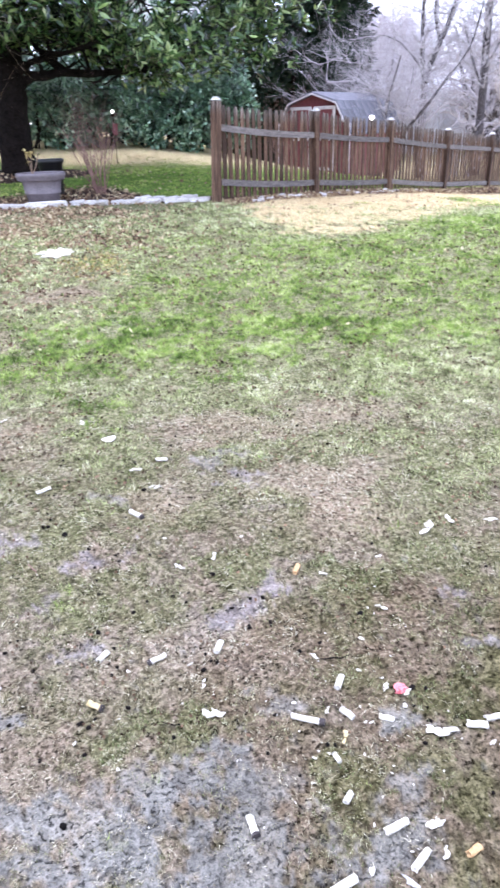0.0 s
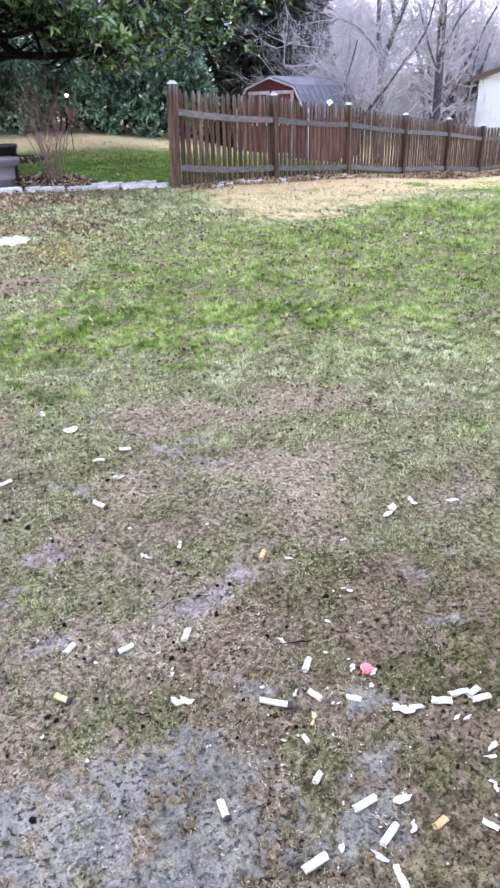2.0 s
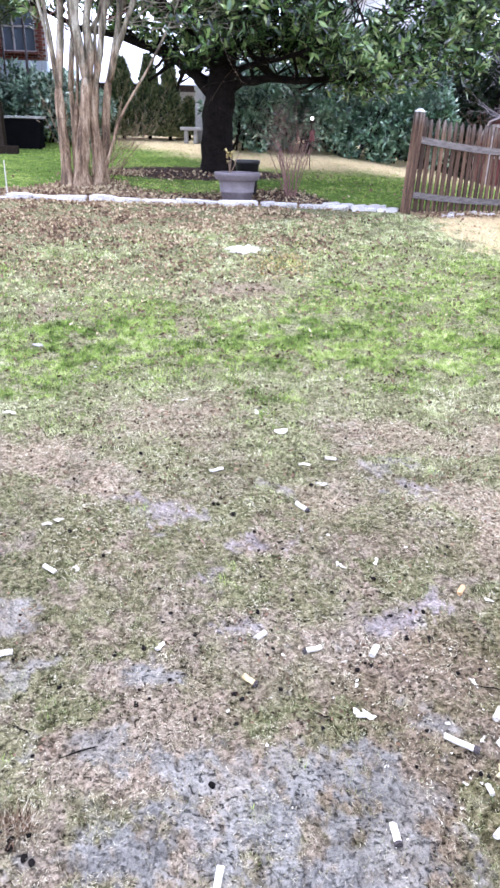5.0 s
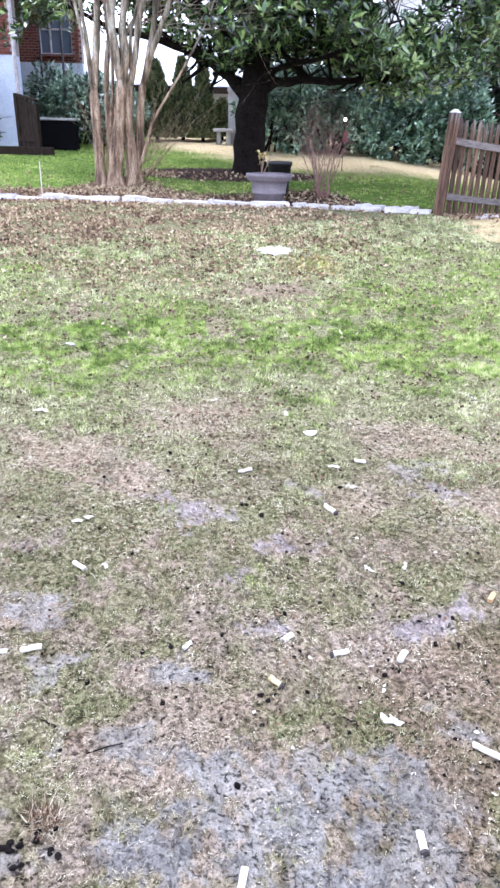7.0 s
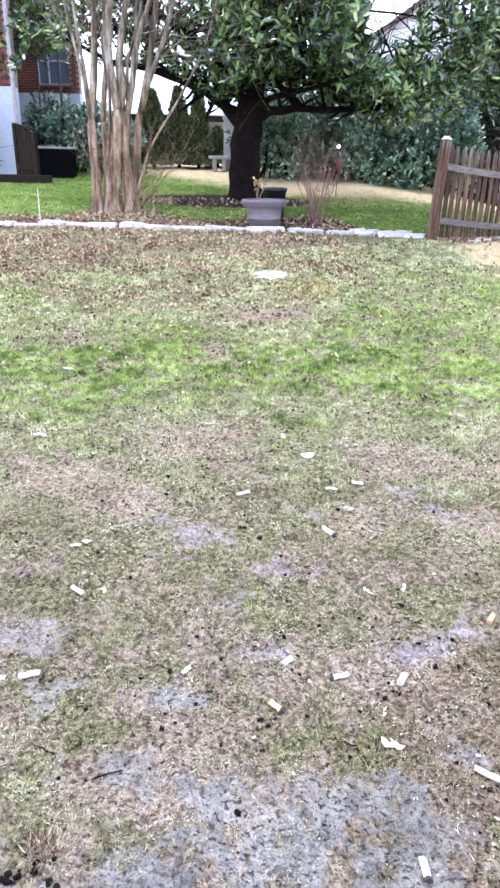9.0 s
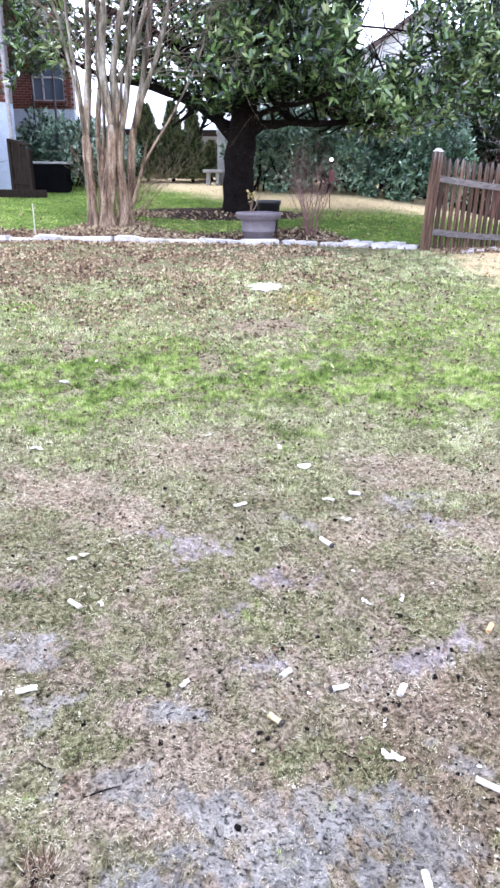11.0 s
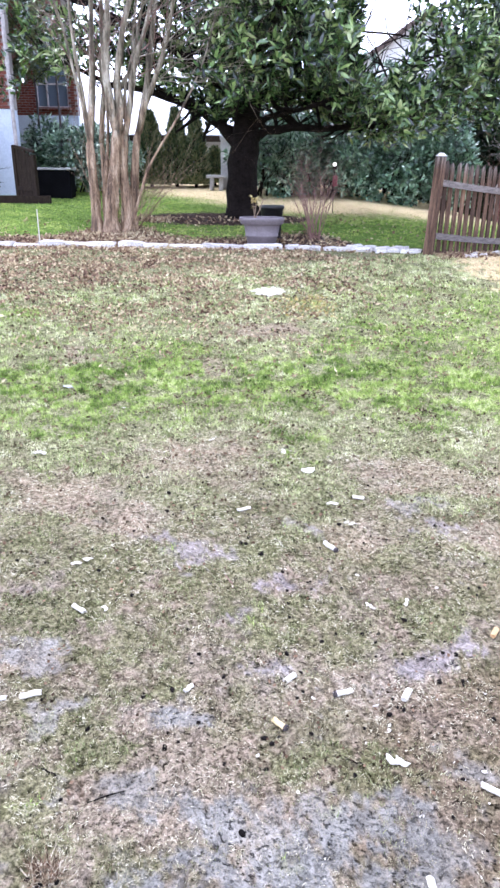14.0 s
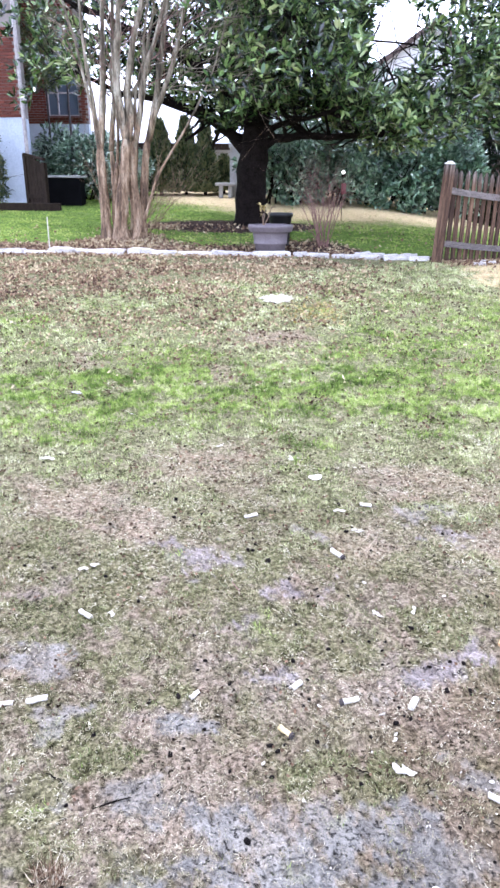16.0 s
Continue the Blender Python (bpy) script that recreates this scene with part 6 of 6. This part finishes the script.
for k in range(70):                        # tiny crumbs among the tubes
    cx, cy = rng.normal(.75, .3), rng.normal(1.15, .28)
    if .6 < cy < 2.2:
        paper_scrap(float(cx), float(cy), float(rng.uniform(.004, .010)), label="tiny crumb of white paper on the mud")


def clump_mesh(seed):
    r = random.Random(seed)
    bm = bmesh.new()
    bmesh.ops.create_icosphere(bm, subdivisions=2, radius=1.0)
    for v in bm.verts:
        v.co *= 1 + r.uniform(-.25, .22)
        v.co.x *= 1.2
        v.co.z *= .7
    me = bpy.data.meshes.new("dirt_clump")
    bm.to_mesh(me)
    bm.free()
    me.materials.append(M_CLUMP)
    return me


clumps = [clump_mesh(s) for s in range(4)]


def clump(x, y, s):
    o = new("dirt_clump", clumps[int(abs(x * 997 + y * 331)) % 4])
    o.matrix_basis = pose(x, y, hz(x, y) + s * .35, 0, 0, (x * 999) % 360) @ Matrix.Diagonal((s, s * .9, s, 1))
    tagged(o, "small dark clump of dirt on the muddy ground", "dirt", "dark dirt clumps")


for x, y in [(-.64, 1.55), (-.34, 1.59), (-.26, 1.59), (-.48, 1.44), (-.26, 1.38), (-.5, 1.22), (-.05, 1.13), (.13, 1.58), (.11, 1.55), (.13, 1.66), (.14, 1.42), (.03, 1.39), (.05, 1.41),
             (.01, 1.41), (.39, 1.55), (.4, 1.52), (.37, 1.49), (.39, 1.48), (.55, 1.62), (.62, 1.61), (.66, 1.6), (.61, 1.79), (.59, 1.74), (.52, 1.72), (.63, 1.73), (.4, 1.83),
             (.26, 1.84), (.5, 1.9), (.21, 1.81), (.09, 1.74), (.11, 2.07), (.11, 2.0), (.11, 1.93), (.19, 2.12), (.1, 2.19), (.02, 2.31), (.26, 2.36), (.39, 2.59), (.36, 2.54)]:
    clump(x, y, .0066 + .0018 * math.sin(x * 91))
for x, y in [(.78, 2.56), (.55, 2.92), (-.06, 2.4), (-.03, 2.45), (-.02, 2.41), (-.04, 2.39), (-.55, 2.56), (-.51, 2.48), (-.39, 2.65), (-.36, 2.62), (-.27, 2.68), (-.4, 2.82), (-.52, 2.97),
             (-.22, 3.01), (-.59, 2.87), (-.59, 2.79), (-.62, 2.82), (-.72, 3.07), (-.79, 3.01), (-.6, 2.19), (-.42, 2.18), (-.45, 2.04), (.06, 2.72), (.03, 2.89), (1.03, 2.37),
             (.55, 1.63), (.62, 1.62), (.68, 1.73), (.87, 1.62), (.91, 1.57), (.95, .91), (1.59, 2.15), (.02, 2.32), (.2, 2.13), (1.21, 2.04), (.91, 1.14), (.87, 1.25), (.92, 1.25), (1.44, 1.66)]:
    clump(x, y, .0068 + .002 * math.sin(x * 91))
for k in range(150):
    d, a = rng.uniform(1.2, 4.4), rng.uniform(-.42, .68)
    clump(float(d * math.sin(a)), float(d * math.cos(a)), float(rng.uniform(.003, .0065)))

# ---------------------------------------------------------------- grass, thatch, straw and fallen leaves


def scatter(n, d0, d1, a0=-.48, a1=.74, power=1.0):
    """Points over a wedge of the yard, denser towards the near end for power above 1."""
    d = d0 + (d1 - d0) * rng.uniform(0, 1, n) ** power
    a = rng.uniform(a0, a1, n)
    return d * np.sin(a), d * np.cos(a)


def lay(x, y, lift=0.0):
    return np.stack([x, y, height(x, y) + lift], 1)


def stuff(name, data, material, label, category):
    return tagged(part(name, data, material), label, category, kind="stuff")


def green_share(x, y):
    z = zones(x, y)
    return z["turf"], z


pieces, dull, dead, strawy = [], [], [], []
for n, d0, d1 in ((330000, .55, 5.0), (420000, 4.0, 11.4)):
    x, y = scatter(n, d0, d1)
    t, z = green_share(x, y)
    d = np.hypot(x, y)
    tuft = .62 * fnoise(x, y, 7.0, 41) + .38 * fnoise(x, y, 2.6, 47)
    keep = (rng.uniform(0, 1, n) < np.clip(.04 + 1.25 * (t - .24), 0, 1) * (1 - z["straw"] * .85) * (1 - z["mulch"]) * (1 - .75 * z["mud"])) & (y < kerb_line(x) - .1)
    keep &= (behind_fence(x, y) < .2) & (rng.uniform(0, 1, n) < .05 + 1.5 * step(.46, .515, tuft + .16 * (fnoise(x, y, 17.0, 45) - .5)))
    # lush clumps, most of them in a belt across the lawn; the rest is dull
    lush = step(.3, .62, z["lush"] + .5 * (fnoise(x, y, 11.0, 87) - .5))
    green = rng.uniform(0, 1, n) < lush
    for chosen, pile, tall in ((keep & green, pieces, 1.15), (keep & ~green & (rng.uniform(0, 1, n) < .95), dull, .85)):
        tf, dd = tuft[chosen], d[chosen]
        pile.append(blades(lay(x[chosen], y[chosen]), tall * (.011 + .0042 * dd) * (.35 + 1.3 * tf), .0017 + .00075 * dd, rng, .9))
x, y = scatter(420000, .55, 5.2, power=1.15)
t, z = green_share(x, y)
d = np.hypot(x, y)
cushion = .4 * fnoise(x, y, 19.0, 91) + .6 * fnoise(x, y, 7.5, 93)
keep = rng.uniform(0, 1, len(x)) < (.08 + 1.0 * step(.47, .525, cushion)) * (.2 + .8 * z["moss"]) * (1 - .8 * z["mud"]) * (1 - .5 * t)
brown = .8 * fnoise(x, y, 2.6, 97) + .07 + .16 * (z["dry"] - .4) - .3 * z["green"] - .06 * z["dark_patch"] + .1 * rng.normal(size=len(x)) > .5
for chosen, material, label in ((keep & ~brown, M_MOSS, "olive moss and stunted grass on the mud"), (keep & brown, M_SEDGE, "brown dead grass matted on the mud")):
    stuff("moss", blades(lay(x[chosen], y[chosen]), (.0075 + .0026 * d[chosen]) * (.4 + 1.2 * cushion[chosen]), .0013 + .00062 * d[chosen], rng, .95), material, label, "moss")
stuff("grass", join(dull), M_DULL, "thin grey-green winter grass", "grass")
x, y = scatter(190000, 11.0, 24)
t, z = green_share(x, y)
keep = (rng.uniform(0, 1, len(x)) < t * (1 - z["mulch"]) * (1 - z["straw"])) & (y > kerb_line(x) + .3)
stuff("grass", blades(lay(x[keep], y[keep]), .028, .026, rng, .95), M_BACKGRASS, "bright green lawn behind the bed", "grass")
stuff("grass", join(pieces), M_GRASS, "short patchy green winter grass", "grass")
x, y = scatter(60000, .7, 3.4, power=1.2)
z = zones(x, y)
keep = rng.uniform(0, 1, len(x)) < .8 * z["green"] * step(.42, .55, fnoise(x, y, 20.0, 51))
d = np.hypot(x[keep], y[keep])
stuff("grass", blades(lay(x[keep], y[keep]), .011 + .003 * d, .0012 + .0006 * d, rng, .8), M_TUFT, "small dull green tufts on the mud", "grass")
for n, d0, d1 in ((110000, .5, 4.0), (230000, 2.4, 11.2)):
    x, y = scatter(n, d0, d1)
    d = np.hypot(x, y)
    z = zones(x, y)
    keep = (rng.uniform(0, 1, n) < (.62 - .45 * z["turf"] + .3 * z["dry"]) * (1 - .8 * z["mud"]) * (1 - .45 * z["dark_patch"]) * (.35 + 1.1 * step(.44, .56, fnoise(x, y, 10.0, 57)))) & (y < kerb_line(x))
    d = d[keep]
    dead.append(blades(lay(x[keep], y[keep]), .009 + .0036 * d, .0007 + .0005 * d, rng, flat=True))
stuff("dead_grass", join(dead), M_THATCH, "dead tan grass lying flat on the soil", "grass")
x, y = scatter(90000, 7.5, 17)
z = zones(x, y)
keep = (rng.uniform(0, 1, len(x)) < z["straw"]) & (y < 18)
strawy.append(blades(lay(x[keep], y[keep], .004), .09, .008, rng, flat=True))
stuff("straw", join(strawy), M_STRAW, "pale loose straw spread by the fence", "straw")


def leaf_litter():
    n = 150000
    x, y = scatter(n, 4.2, 14.5, power=.62)
    z = zones(x, y)
    dk = kerb_line(x) - y
    band = .8 * np.exp(-np.clip(dk, 0, 9) / 2.6) * step(2.6, .2, x) + .5 * step(6.5, 3.5, dk) * step(1.8, -.4, x) + .06 * step(8.5, 6.0, dk) * step(3.0, .8, x) + .015
    p = np.where(dk > 0, .62 * band * (.12 + 1.25 * step(.45, .57, .6 * fnoise(x, y, 1.3, 61) + .4 * fnoise(x, y, 4.0, 63))), np.where(behind_fence(x, y) > .1, z["mulch"] * (.8 - .25 * step(-1, 0, x) - .3 * step(-2.2, -1.2, x) - .25 * step(1.3, 1.9, x)) * (1 - .85 * step(12.9, 13.5, y) * step(-2.0, -1.3, x)) + .012, .35 * step(-.9, -.1, behind_fence(x, y))))
    bf = behind_fence(x, y)
    p = np.where((x > 2.8) & (bf > -.45) & (bf < .12), .55, p)
    p = np.where((x > 6.5) & (bf > -1.0) & (bf < .12), .95, p)
    p = np.where((bf < -.4) & (z["straw"] > .15), .006, p)
    p = np.where((dk > 0) & (dk < .28) & (x < .3), .75, p)
    p = np.where(np.hypot((x - .24) / .22, (y - 7.55) / .2) < 1, 0, p)
    keep = rng.uniform(0, 1, n) < np.clip(p, 0, 1)
    # a drift of leaves along the foot of the fence
    s, o = rng.uniform(0, 7.0, 9000), rng.uniform(0, 1, 9000) ** 1.6
    fx, fy = FENCE_A.x + FENCE_D.x * s + .541 * o * (.25 + .13 * s), FENCE_A.y + FENCE_D.y * s - .841 * o * (.25 + .13 * s)
    some = rng.uniform(0, 1, 9000) < .18 + .13 * s
    at = np.concatenate([lay(x[keep], y[keep], .012), lay(fx[some], fy[some], .014)])
    m = len(at)
    a = rng.uniform(0, 6.28, m)
    way = np.stack([np.cos(a), np.sin(a), rng.uniform(-.1, .8, m)], 1)
    d = np.hypot(at[:, 0], at[:, 1])
    return leaves(at, way, (.02 + .0029 * d) * rng.uniform(.5, 1.3, m), (.016 + .002 * d) * rng.uniform(.5, 1.2, m), rng, -.25)


stuff("leaf_litter", leaf_litter(), M_LITTER, "fallen brown leaves on the lawn and bed", "leaves")


x, y = scatter(34000, 1.3, 9.0, power=1.0)
keep = (rng.uniform(0, 1, len(x)) < (.3 + .7 * step(1.8, 3.2, np.hypot(x, y))) * (.9 * step(.52, .58, .4 * fnoise(x, y, 2.0, 101) + .6 * fnoise(x, y, 10.0, 103)) + .05)) & (zones(x, y)["straw"] < .2) & (np.hypot((x - .24) / .22, (y - 7.55) / .2) > 1)
x, y = x[keep], y[keep]
a, d = rng.uniform(0, 6.28, len(x)), np.hypot(x, y)
stuff("leaf_debris", leaves(lay(x, y, .008), np.stack([np.cos(a), np.sin(a), rng.uniform(0, .4, len(x))], 1), .008 + .0032 * d, .006 + .0024 * d, rng, -.1), M_DEBRIS, "dark rotten bits of leaf in the grass", "leaves")


gx, gy = rng.normal(.6, .16, 240), rng.normal(6.8, .33, 240)
a = rng.uniform(0, 6.28, 240)
stuff("yellow_leaves", leaves(lay(gx, gy, .014), np.stack([np.cos(a), np.sin(a), rng.uniform(0, .4, 240)], 1), .036, .024, rng, -.1), M_YELLOWLEAF, "patch of yellow fallen leaves on the lawn", "leaves")


def grass_tuft(x, y, count, tall, seed, material=None):
    """A dead tussock: blades fanning from one root."""
    g = np.random.default_rng(seed)
    a, s = g.uniform(0, 6.28, count), g.uniform(0, 1, count) ** .5
    root = np.stack([x + .035 * s * np.cos(a), y + .03 * s * np.sin(a), np.zeros(count)], 1)
    root[:, 2] = height(root[:, 0], root[:, 1])
    t = part("grass_tuft", blades(root, tall, .0028, g, .95), material or M_SEDGE)
    return tagged(t, "tussock of dead tan grass on the mud", "grass")


r2 = random.Random(21)
for k in range(18):                        # churned wet soil beside the tussock
    clump(-.53 + r2.gauss(0, .045), .965 + r2.gauss(0, .03), r2.uniform(.004, .009))
grass_tuft(-.485, 1.035, 240, .045, 5, M_DEBRIS)
grass_tuft(-.49, 1.03, 130, .045, 7)
grass_tuft(-.46, 1.01, 90, .032, 6)
for k, (x, y, a, L) in enumerate([(-.39, 1.23, 12, .1), (-.1, 2.13, -70, .09), (.75, 1.42, 170, .1), (.25, 1.33, 160, .05), (-.55, 1.3, -35, .06)]):
    r1 = random.Random(k)
    pts = [(x + L * (s - .5) * math.cos(radians(a)) + r1.uniform(-.004, .004), y + L * (s - .5) * math.sin(radians(a)) + r1.uniform(-.004, .004)) for s in (0, .25, .5, .75, 1)]
    o = part("twig", sweep([(p, q, hz(p, q) + .003) for p, q in pts], [.0012, .002, .0022, .0018, .001], 5), M_CLUMP if k != 1 else M_TWIG)
    tagged(o, "small dark twig lying on the mud", "twig", "fallen twigs")
